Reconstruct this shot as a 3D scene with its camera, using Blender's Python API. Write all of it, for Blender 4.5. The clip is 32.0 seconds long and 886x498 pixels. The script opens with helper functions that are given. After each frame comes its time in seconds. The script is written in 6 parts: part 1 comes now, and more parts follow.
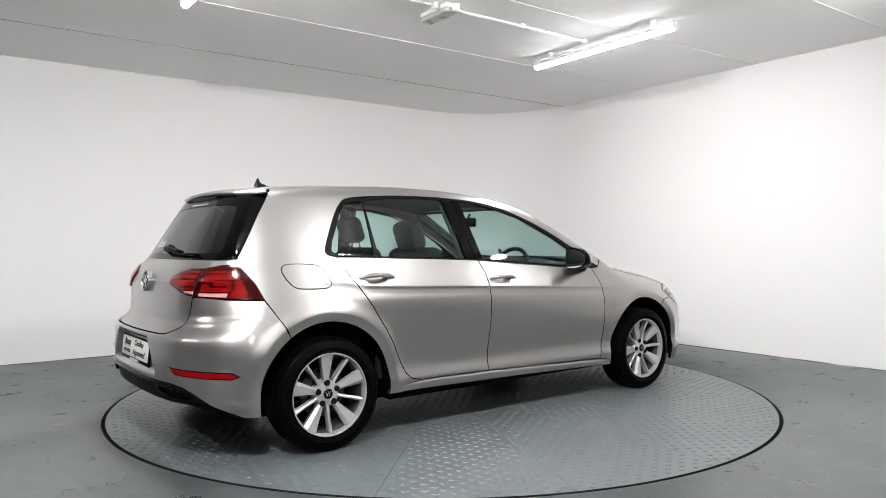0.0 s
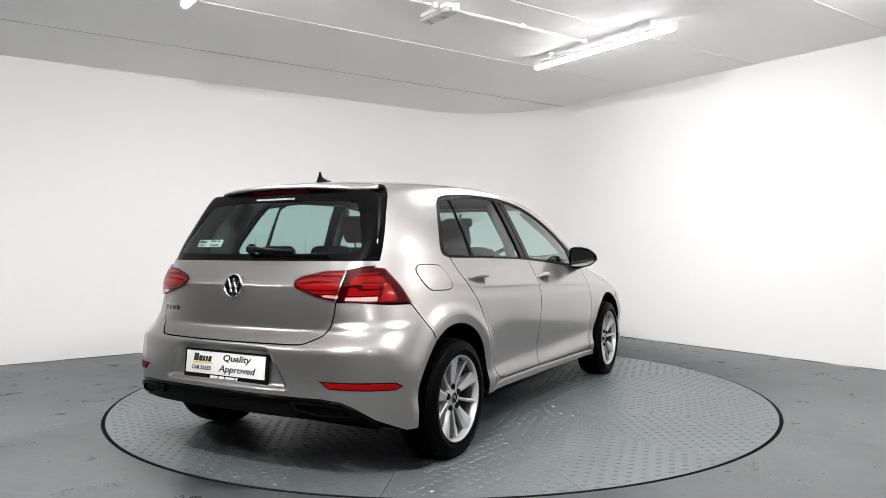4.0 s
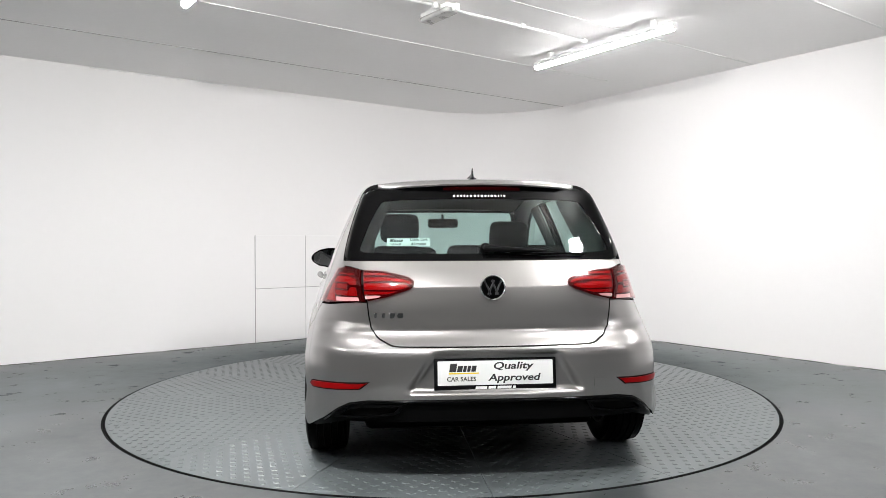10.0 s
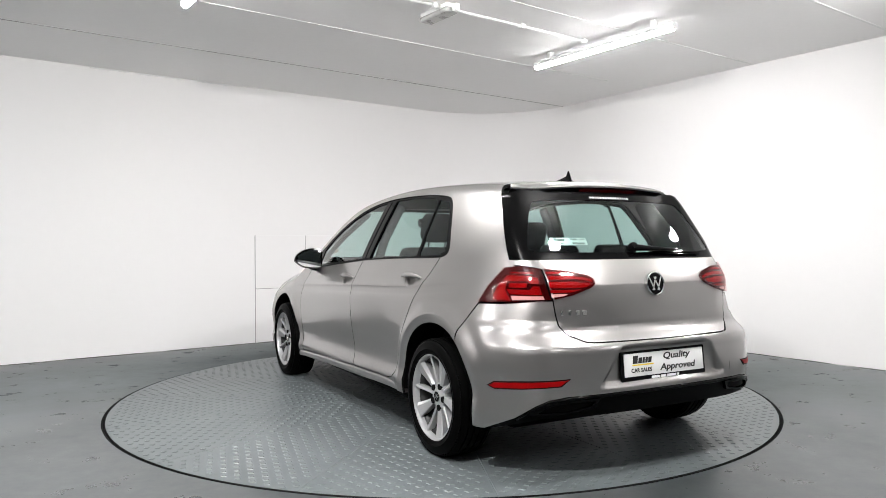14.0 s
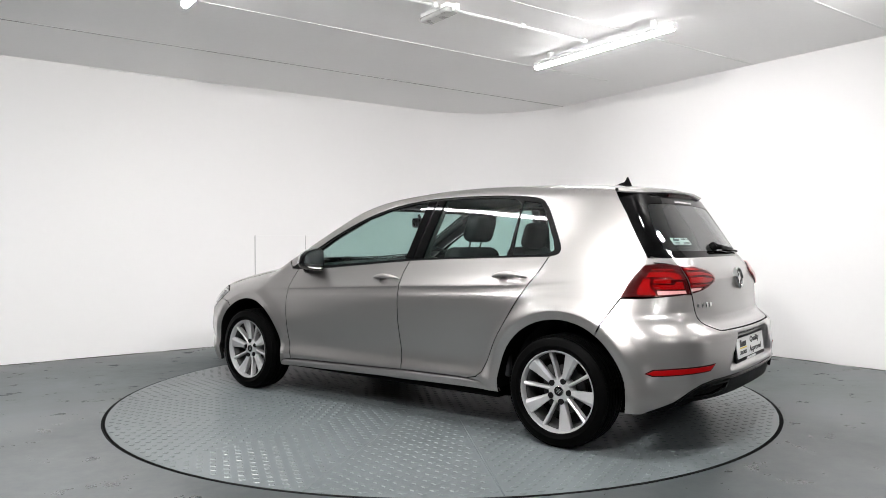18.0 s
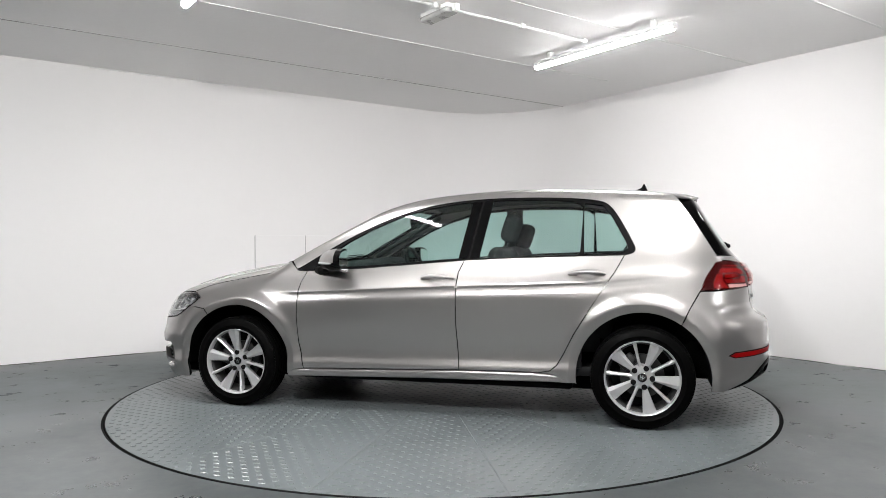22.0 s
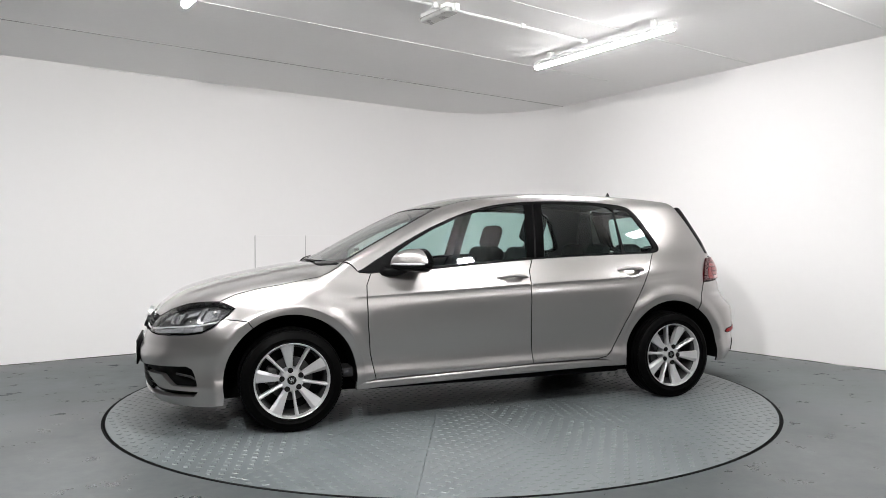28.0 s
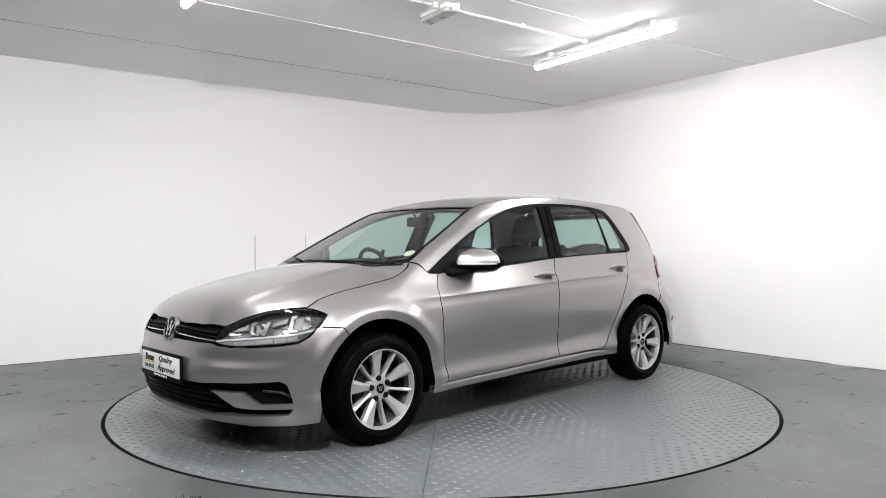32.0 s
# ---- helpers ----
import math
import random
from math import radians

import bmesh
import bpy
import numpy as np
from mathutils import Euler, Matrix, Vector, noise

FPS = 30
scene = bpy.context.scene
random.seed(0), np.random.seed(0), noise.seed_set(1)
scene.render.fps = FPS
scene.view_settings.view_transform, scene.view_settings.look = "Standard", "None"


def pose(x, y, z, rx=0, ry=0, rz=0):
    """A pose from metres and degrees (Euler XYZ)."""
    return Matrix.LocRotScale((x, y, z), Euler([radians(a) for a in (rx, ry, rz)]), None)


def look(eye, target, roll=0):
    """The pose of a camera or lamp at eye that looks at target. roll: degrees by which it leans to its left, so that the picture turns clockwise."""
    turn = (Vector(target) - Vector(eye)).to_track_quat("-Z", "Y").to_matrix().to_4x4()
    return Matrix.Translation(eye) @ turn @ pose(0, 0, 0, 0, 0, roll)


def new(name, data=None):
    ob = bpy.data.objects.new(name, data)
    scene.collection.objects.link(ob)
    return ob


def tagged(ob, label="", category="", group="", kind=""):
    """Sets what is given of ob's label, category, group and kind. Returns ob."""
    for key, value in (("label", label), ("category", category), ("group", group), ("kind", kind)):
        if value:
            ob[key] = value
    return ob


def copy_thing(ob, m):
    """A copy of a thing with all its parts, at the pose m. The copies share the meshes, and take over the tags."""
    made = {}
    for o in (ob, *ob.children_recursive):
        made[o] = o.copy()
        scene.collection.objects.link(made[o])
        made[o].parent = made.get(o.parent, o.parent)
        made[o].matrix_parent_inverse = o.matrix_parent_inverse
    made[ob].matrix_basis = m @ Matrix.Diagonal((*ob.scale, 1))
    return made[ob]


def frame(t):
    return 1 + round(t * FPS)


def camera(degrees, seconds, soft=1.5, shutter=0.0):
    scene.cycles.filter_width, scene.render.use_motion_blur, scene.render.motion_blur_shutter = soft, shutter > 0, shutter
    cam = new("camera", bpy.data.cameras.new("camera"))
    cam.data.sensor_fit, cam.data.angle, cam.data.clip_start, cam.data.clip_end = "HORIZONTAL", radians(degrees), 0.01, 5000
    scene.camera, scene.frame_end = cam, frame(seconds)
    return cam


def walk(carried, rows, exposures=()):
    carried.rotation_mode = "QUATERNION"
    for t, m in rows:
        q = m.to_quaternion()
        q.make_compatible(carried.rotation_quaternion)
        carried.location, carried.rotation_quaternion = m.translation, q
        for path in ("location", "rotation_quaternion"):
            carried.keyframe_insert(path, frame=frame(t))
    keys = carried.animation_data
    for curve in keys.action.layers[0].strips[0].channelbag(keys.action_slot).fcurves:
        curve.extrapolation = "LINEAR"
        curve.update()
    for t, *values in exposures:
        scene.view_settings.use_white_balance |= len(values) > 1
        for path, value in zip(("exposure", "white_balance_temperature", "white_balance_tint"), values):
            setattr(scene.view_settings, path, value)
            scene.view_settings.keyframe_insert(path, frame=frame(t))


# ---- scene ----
from mathutils import geometry

# ---------------------------------------------------------------- camera and walk
EYE = Vector((0.0, -5.258, 1.0735))
cam = camera(63.75, 32.0, soft=0.55)
VIEW = look(EYE, EYE + Vector((0.001835, 1.0, -0.006546)), roll=-0.263)
walk(cam, [(0.0, VIEW), (32.0, VIEW)], exposures=[(0.0, 0.07), (1.5, 0.11), (3.0, 0.18), (6.0, 0.22), (12.0, 0.2), (19.5, 0.22), (21.5, 0.12), (22.5, 0.06), (26.0, 0.07), (30.0, 0.15), (31.0, 0.22), (32.0, 0.2)])

# ---------------------------------------------------------------- world and lamps
TUBE_POWERS = (285.0, 400.0, 420.0, 330.0, 330.0)
FLOOD_POWERS = (640.0, 200.0, 1450.0)
world = bpy.data.worlds.new("world")
scene.world = world
world.use_nodes = True
world.node_tree.nodes["Background"].inputs[0].default_value = (0.8, 0.85, 0.9, 1)
world.node_tree.nodes["Background"].inputs[1].default_value = 0.02

# the room stands askew to the view: a runs along the long wall, b towards it
ROOM_ANGLE = radians(36.0)
CEILING = 2.79
TABLE_R = 2.258


def room(a, b, z=0.0):
    c, s = math.cos(ROOM_ANGLE), math.sin(ROOM_ANGLE)
    return Vector((a * c - b * s, a * s + b * c, z))


def room_pose(a, b, z, turn=0.0):
    return Matrix.Translation(room(a, b, z)) @ Matrix.Rotation(ROOM_ANGLE + turn, 4, "Z")


# ---------------------------------------------------------------- materials
def material(name, color, rough=0.5, metal=0.0, **more):
    m = bpy.data.materials.new(name)
    m.use_nodes = True
    p = m.node_tree.nodes["Principled BSDF"]
    p.inputs["Base Color"].default_value = (*color, 1)
    p.inputs["Roughness"].default_value = rough
    p.inputs["Metallic"].default_value = metal
    for key, value in more.items():
        p.inputs[key.replace("_", " ")].default_value = value
    return m


def node(m, kind, **inputs):
    n = m.node_tree.nodes.new(kind)
    for key, value in inputs.items():
        n.inputs[key.replace("_", " ")].default_value = value
    return n


def link(m, a, b):
    m.node_tree.links.new(a, b)


def coords(m, scale=1.0):
    t = node(m, "ShaderNodeTexCoord")
    p = m.node_tree.nodes.new("ShaderNodeMapping")
    p.inputs["Scale"].default_value = (scale, scale, scale) if isinstance(scale, (int, float)) else scale
    link(m, t.outputs["Object"], p.inputs["Vector"])
    return p.outputs["Vector"]


def ramp(m, source, stops):
    r = m.node_tree.nodes.new("ShaderNodeValToRGB")
    els = r.color_ramp.elements
    while len(els) < len(stops):
        els.new(0.5)
    for e, (pos, col) in zip(els, stops):
        e.position, e.color = pos, (*col, 1)
    link(m, source, r.inputs["Fac"])
    return r.outputs["Color"]


def mixed(m, fac, a, b, mode="MIX"):
    n = m.node_tree.nodes.new("ShaderNodeMix")
    n.data_type, n.blend_type = "RGBA", mode
    for sock, val in ((n.inputs["Factor"], fac), (n.inputs["A"], a), (n.inputs["B"], b)):
        if hasattr(val, "links") or hasattr(val, "is_output"):
            link(m, val, sock)
        elif isinstance(val, (int, float)):
            sock.default_value = val
        else:
            sock.default_value = (*val, 1)
    return n.outputs["Result"]


def noisy(m, scale, detail=4.0, rough=0.55, size=1.0, dist=0.0):
    n = node(m, "ShaderNodeTexNoise", Scale=scale, Detail=detail, Roughness=rough, Distortion=dist)
    link(m, coords(m, size), n.inputs["Vector"])
    return n.outputs["Fac"]


def bumped(m, height, strength, distance):
    b = node(m, "ShaderNodeBump", Strength=strength, Distance=distance)
    link(m, height, b.inputs["Height"])
    link(m, b.outputs["Normal"], m.node_tree.nodes["Principled BSDF"].inputs["Normal"])


def worn(name, base, dark, rough, scale, metal=0.0, tone=0.86, bump=0.2, dist=0.002, fine=60.0, span=(0.35, 0.75), rough_span=0.15, **more):
    """A painted or plastered surface with blotches at two scales and fine relief."""
    m = material(name, base, rough, metal, **more)
    p = m.node_tree.nodes["Principled BSDF"]
    big = noisy(m, scale, 5.0, 0.6)
    small = noisy(m, fine, 3.0, 0.6)
    c = ramp(m, big, [(span[0], dark), (span[1], base)])
    c2 = ramp(m, small, [(0.25, tuple(v * tone for v in base)), (0.7, base)])
    link(m, mixed(m, 0.4, c, c2), p.inputs["Base Color"])
    r = node(m, "ShaderNodeMapRange", To_Min=max(0.02, rough - rough_span), To_Max=rough + rough_span)
    link(m, big, r.inputs["Value"])
    link(m, r.outputs["Result"], p.inputs["Roughness"])
    bumped(m, small, bump, dist)
    return m


wall_paint = worn("wall_paint", (0.82, 0.804, 0.799), (0.812, 0.795, 0.790), 0.55, 0.9, tone=0.975, bump=0.03, dist=0.002, fine=14.0)
ceiling_paint = worn("ceiling_paint", (0.89, 0.88, 0.875), (0.86, 0.85, 0.84), 0.6, 0.7, tone=0.95, bump=0.08, fine=25.0)
back_paint = worn("back_paint", (0.10, 0.102, 0.105), (0.08, 0.082, 0.085), 0.6, 0.9, tone=0.95, bump=0.03, dist=0.002, fine=14.0)
trim_white = material("trim_white", (0.78, 0.78, 0.77), 0.4)
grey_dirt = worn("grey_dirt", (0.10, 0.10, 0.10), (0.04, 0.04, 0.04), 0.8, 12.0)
joint_grey = worn("joint_grey", (0.42, 0.41, 0.40), (0.25, 0.245, 0.24), 0.7, 9.0)
tube_side = material("tube_side", (0.9, 0.9, 0.9), 0.3)
tube_side.node_tree.nodes["Principled BSDF"].inputs["Emission Color"].default_value = (1.0, 0.995, 1.0, 1)
tube_side.node_tree.nodes["Principled BSDF"].inputs["Emission Strength"].default_value = 25.0
clear_cover = worn("clear_cover", (0.42, 0.415, 0.40), (0.30, 0.30, 0.29), 0.3, 14.0)
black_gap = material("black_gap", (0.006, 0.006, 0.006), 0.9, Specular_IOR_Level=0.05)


def floor_material(name, base, dark, light, gloss=(0.16, 0.46)):
    m = material(name, base, 0.35)
    p = m.node_tree.nodes["Principled BSDF"]
    big = noisy(m, 0.8, 6.0, 0.62, dist=0.4)
    mid = noisy(m, 5.0, 6.0, 0.7)
    c = ramp(m, big, [(0.3, dark), (0.55, base), (0.75, light)])
    c = mixed(m, 0.35, c, ramp(m, mid, [(0.3, dark), (0.6, light)]))
    # rubber streaks and small chips
    streak = node(m, "ShaderNodeTexNoise", Scale=3.0, Detail=5.0, Roughness=0.7)
    link(m, coords(m, (0.6, 4.0, 1.0)), streak.inputs["Vector"])
    c = mixed(m, ramp(m, streak.outputs["Fac"], [(0.62, (0, 0, 0)), (0.78, (0.28, 0.28, 0.28))]), c, tuple(v * 0.6 for v in dark))
    chips = noisy(m, 22.0, 2.0, 0.5)
    c = mixed(m, ramp(m, chips, [(0.785, (0, 0, 0)), (0.82, (0.4, 0.4, 0.4))]), c, (0.06, 0.06, 0.06))
    link(m, c, p.inputs["Base Color"])
    r = node(m, "ShaderNodeMapRange", To_Min=gloss[0], To_Max=gloss[1])
    link(m, mid, r.inputs["Value"])
    link(m, r.outputs["Result"], p.inputs["Roughness"])
    bumped(m, mid, 0.15, 0.003)
    return m


floor_paint = floor_material("floor_paint", (0.095, 0.107, 0.109), (0.055, 0.063, 0.064), (0.140, 0.157, 0.160))
plate_paint = floor_material("plate_paint", (0.100, 0.114, 0.118), (0.070, 0.080, 0.083), (0.130, 0.148, 0.153), (0.24, 0.48))


# ---------------------------------------------------------------- mesh helpers
def part(name, bm, mat, parent=None, label="", smooth=None, kind=""):
    """Links a bmesh as one mesh object, under parent if one is given. smooth: angle in degrees under which edges are smooth."""
    me = bpy.data.meshes.new(name)
    if smooth is not None:
        for f in bm.faces:
            f.smooth = True
        for e in bm.edges:
            if len(e.link_faces) == 2 and e.calc_face_angle(0.0) > radians(smooth):
                e.smooth = False
    bm.to_mesh(me)
    bm.free()
    if mat:
        me.materials.append(mat)
    ob = new(name, me)
    ob.parent = parent
    return tagged(ob, label, kind=kind)


def empty(name, m=None):
    ob = new(name)
    ob.empty_display_size = 0.2
    if m is not None:
        ob.matrix_world = m
    return ob


def box(bm, x0, x1, y0, y1, z0, z1, m=None, bevel=0.0, segs=2):
    r = bmesh.ops.create_cube(bm, size=1.0)
    vs = r["verts"]
    bmesh.ops.scale(bm, vec=(x1 - x0, y1 - y0, z1 - z0), verts=vs)
    bmesh.ops.translate(bm, vec=((x0 + x1) / 2, (y0 + y1) / 2, (z0 + z1) / 2), verts=vs)
    if bevel:
        es = list({e for v in vs for e in v.link_edges})
        out = bmesh.ops.bevel(bm, geom=es, offset=bevel, segments=segs, affect="EDGES", profile=0.5)
        vs = list({v for f in out["faces"] for v in f.verts} | {v for v in vs if v.is_valid})
    if m is not None:
        bmesh.ops.transform(bm, matrix=m, verts=vs)
    return vs


def tube(bm, pts, radius, sides=8, caps=True):
    """A round bar along the points; radius is one number or one per point."""
    pts = [Vector(p) for p in pts]
    radii = radius if isinstance(radius, (list, tuple)) else [radius] * len(pts)
    rings, up = [], None
    for i, p in enumerate(pts):
        d = (pts[min(i + 1, len(pts) - 1)] - pts[max(i - 1, 0)]).normalized()
        if up is None:
            up = d.orthogonal().normalized()
        up = (up - d * up.dot(d)).normalized()
        side = d.cross(up)
        rings.append([bm.verts.new(p + radii[i] * (math.cos(k * math.tau / sides) * up + math.sin(k * math.tau / sides) * side)) for k in range(sides)])
    for r0, r1 in zip(rings, rings[1:]):
        for k in range(sides):
            bm.faces.new((r0[k], r0[(k + 1) % sides], r1[(k + 1) % sides], r1[k]))
    if caps:
        bm.faces.new(list(reversed(rings[0])))
        bm.faces.new(rings[-1])


def lathe(bm, profile, segs=48, m=None, closed=False):
    """Turns a profile of (radius, height) round z."""
    rings = []
    for r, z in profile:
        if r < 1e-6:
            rings.append([bm.verts.new((0, 0, z))])
        else:
            rings.append([bm.verts.new((r * math.cos(k * math.tau / segs), r * math.sin(k * math.tau / segs), z)) for k in range(segs)])
    pairs = list(zip(rings, rings[1:]))
    if closed:
        pairs.append((rings[-1], rings[0]))
    for a, b in pairs:
        for k in range(segs):
            j = (k + 1) % segs
            if len(a) == 1 and len(b) == 1:
                continue
            if len(a) == 1:
                bm.faces.new((a[0], b[j], b[k]))
            elif len(b) == 1:
                bm.faces.new((a[k], a[j], b[0]))
            else:
                bm.faces.new((a[k], a[j], b[j], b[k]))
    if m is not None:
        bmesh.ops.transform(bm, matrix=m, verts=[v for r in rings for v in r])


def prism(bm, outline, z0, z1, m=None):
    """A flat shape with thickness from an outline in x and y."""
    lo = [bm.verts.new((x, y, z0)) for x, y in outline]
    hi = [bm.verts.new((x, y, z1)) for x, y in outline]
    n = len(lo)
    fs = [bm.faces.new(list(reversed(lo))), bm.faces.new(hi)]
    fs += [bm.faces.new((lo[k], lo[(k + 1) % n], hi[(k + 1) % n], hi[k])) for k in range(n)]
    if m is not None:
        bmesh.ops.transform(bm, matrix=m, verts=lo + hi)
    bmesh.ops.recalc_face_normals(bm, faces=fs)


# ---------------------------------------------------------------- the room
A0, A1, B0, B1 = -8.0, 3.38, -8.6, 3.25
CORNER = 1.25


def wall_line(off):
    """The walls' plan, one rounded corner behind the car, moved outwards by off."""
    pts = []
    for k in range(17):
        w = radians(90 - k * 90 / 16)
        pts.append((A1 - CORNER + (CORNER + off) * math.cos(w), B1 - CORNER + (CORNER + off) * math.sin(w)))
    return pts


def wall(name, inner, outer, label, mat=wall_paint):
    bm = bmesh.new()
    prism(bm, [tuple(room(*p)[:2]) for p in inner + list(reversed(outer))], 0.0, CEILING)
    tagged(part(name, bm, mat, None, label, smooth=30, kind="structure"), category="wall")


TH = 0.15
arc_in, arc_out = wall_line(0.0), wall_line(TH)
wall("wall_north", [(A0 - TH, B1)] + arc_in + [(A1, B0 - TH)], [(A0 - TH, B1 + TH)] + arc_out + [(A1 + TH, B0 - TH)], "white painted wall running round a curved corner behind the turntable")
# unseen walls, added in dark grey to stand for an unlit space
wall("wall_west", [(A0, B0), (A0, B1)], [(A0 - TH, B0), (A0 - TH, B1)], "unseen plain side wall, dark grey to keep bounce light low", back_paint)
wall("wall_south", [(A0 - TH, B0), (A1, B0)], [(A0 - TH, B0 - TH), (A1, B0 - TH)], "unseen plain end wall, dark grey to keep bounce light low", back_paint)

# ceiling boards with thin cover strips between them
bm = bmesh.new()
box(bm, A0 - TH, A1 + TH, B0 - TH, B1 + TH, CEILING, CEILING + 0.1)
bmesh.ops.transform(bm, matrix=Matrix.Rotation(ROOM_ANGLE, 4, "Z"), verts=bm.verts)
ceiling = tagged(part("ceiling", bm, ceiling_paint, None, "light grey painted board ceiling with straight joints", kind="structure"), category="ceiling")
strips = [(0.80, A0, 2.75, 0.0055, trim_white), (2.06, A0, A1, 0.003, joint_grey), (-0.47, A0, A1, 0.009, trim_white), (-1.71, A0, A1, 0.011, trim_white), (-2.95, A0, A1, 0.009, trim_white), (-4.2, A0, A1, 0.009, trim_white)]
for b, a0, a1, w, mat in strips:
    bm = bmesh.new()
    box(bm, a0, a1, b - w, b + w, CEILING - 0.004, CEILING + 0.002)
    bmesh.ops.transform(bm, matrix=Matrix.Rotation(ROOM_ANGLE, 4, "Z"), verts=bm.verts)
    tagged(part("trim", bm, mat, None, "narrow cover strip over a ceiling board joint", kind="structure"), category="trim")

# floor with a round opening for the turntable
bm = bmesh.new()
corners = [room(A0 - TH, B0 - TH), room(A1 + TH, B0 - TH), room(A1 + TH, B1 + TH), room(A0 - TH, B1 + TH)]
N = 160
ring_r = TABLE_R + 0.018
ring = [bm.verts.new((ring_r * math.cos(k * math.tau / N), ring_r * math.sin(k * math.tau / N), 0)) for k in range(N)]
far = []
for v in ring:
    d = v.co.normalized()
    best = 1e9
    for p, q in zip(corners, corners[1:] + corners[:1]):
        e = q - p
        det = d.x * -e.y + d.y * e.x
        if abs(det) > 1e-9:
            s = (p.x * -e.y + p.y * e.x) / det
            if s > 0:
                best = min(best, s)
    far.append(bm.verts.new(d * best))
low = [bm.verts.new((v.co.x, v.co.y, -0.12)) for v in ring]
for k in range(N):
    j = (k + 1) % N
    bm.faces.new((ring[k], far[k], far[j], ring[j]))
    bm.faces.new((low[k], ring[k], ring[j], low[j]))
bm.faces.new(low)
tagged(part("floor", bm, floor_paint, None, "grey-green painted concrete floor with scuffs and chips", smooth=30, kind="structure"), category="floor")

# rubber edge in the gap round the table
bm = bmesh.new()
lathe(bm, [(TABLE_R + 0.004, -0.1), (TABLE_R + 0.004, -0.006), (TABLE_R + 0.010, -0.004), (TABLE_R + 0.0175, -0.004), (TABLE_R + 0.0175, -0.1)], 160)
tagged(part("edge_trim", bm, black_gap, None, "black rubber edge round the turntable opening", smooth=40, kind="structure"), category="trim")

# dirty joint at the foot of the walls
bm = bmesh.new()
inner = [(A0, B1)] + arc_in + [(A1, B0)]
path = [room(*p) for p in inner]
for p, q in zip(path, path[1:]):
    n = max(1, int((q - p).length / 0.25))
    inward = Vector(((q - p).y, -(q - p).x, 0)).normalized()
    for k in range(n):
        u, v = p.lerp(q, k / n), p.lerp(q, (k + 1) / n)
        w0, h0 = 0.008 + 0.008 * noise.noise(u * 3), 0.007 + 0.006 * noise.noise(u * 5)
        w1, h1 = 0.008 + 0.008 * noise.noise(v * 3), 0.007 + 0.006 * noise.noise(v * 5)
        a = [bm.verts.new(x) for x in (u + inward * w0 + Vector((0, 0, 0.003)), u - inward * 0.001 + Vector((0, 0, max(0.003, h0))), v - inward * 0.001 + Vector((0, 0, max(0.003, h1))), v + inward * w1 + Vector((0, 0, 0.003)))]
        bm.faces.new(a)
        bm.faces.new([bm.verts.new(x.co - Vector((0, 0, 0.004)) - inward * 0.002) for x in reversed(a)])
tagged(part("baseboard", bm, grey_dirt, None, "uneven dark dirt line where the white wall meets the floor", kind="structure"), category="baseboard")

# cracked sealant where the long wall meets the ceiling
for a0, a1 in ((-1.80, -1.42), (-1.38, -0.93), (-0.78, -0.42)):
    bm = bmesh.new()
    n = 12
    line = [room(a0 + (a1 - a0) * k / n, B1 - 0.003, CEILING - 0.008 + 0.005 * noise.noise(Vector((a0 + k, 0.3, 0)))) for k in range(n + 1)]
    tube(bm, line, [0.002] + [0.0055 + 0.002 * noise.noise(Vector((k * 1.7, a0, 0))) for k in range(n - 1)] + [0.002], 6)
    tagged(part("trim", bm, trim_white, None, "cracked white sealant along the top of the wall", smooth=60, kind="structure"), category="trim")

# flush access panels in the long wall
panels = empty("access_panel", room_pose(0, B1, 0))
tagged(panels, "flush white access panels with dark joints in the wall", "wall panel")
for a0, a1, z0, z1 in [(-0.158, 0.432, 0.006, 0.592), (-0.158, 0.432, 0.598, 1.18), (0.438, 1.03, 0.006, 0.592), (0.438, 1.03, 0.598, 1.18)]:
    bm = bmesh.new()
    box(bm, a0, a1, -0.006, 0.01, z0, z1, bevel=0.002, segs=1)
    part("panel", bm, wall_paint, panels)
for a0, a1, z0, z1 in [(-0.166, -0.158, 0.0, 1.18), (0.432, 0.438, 0.0, 1.18), (-0.158, 1.03, 0.592, 0.598)]:
    bm = bmesh.new()
    box(bm, a0, a1, -0.003, 0.01, z0, z1)
    part("joint", bm, joint_grey, panels)


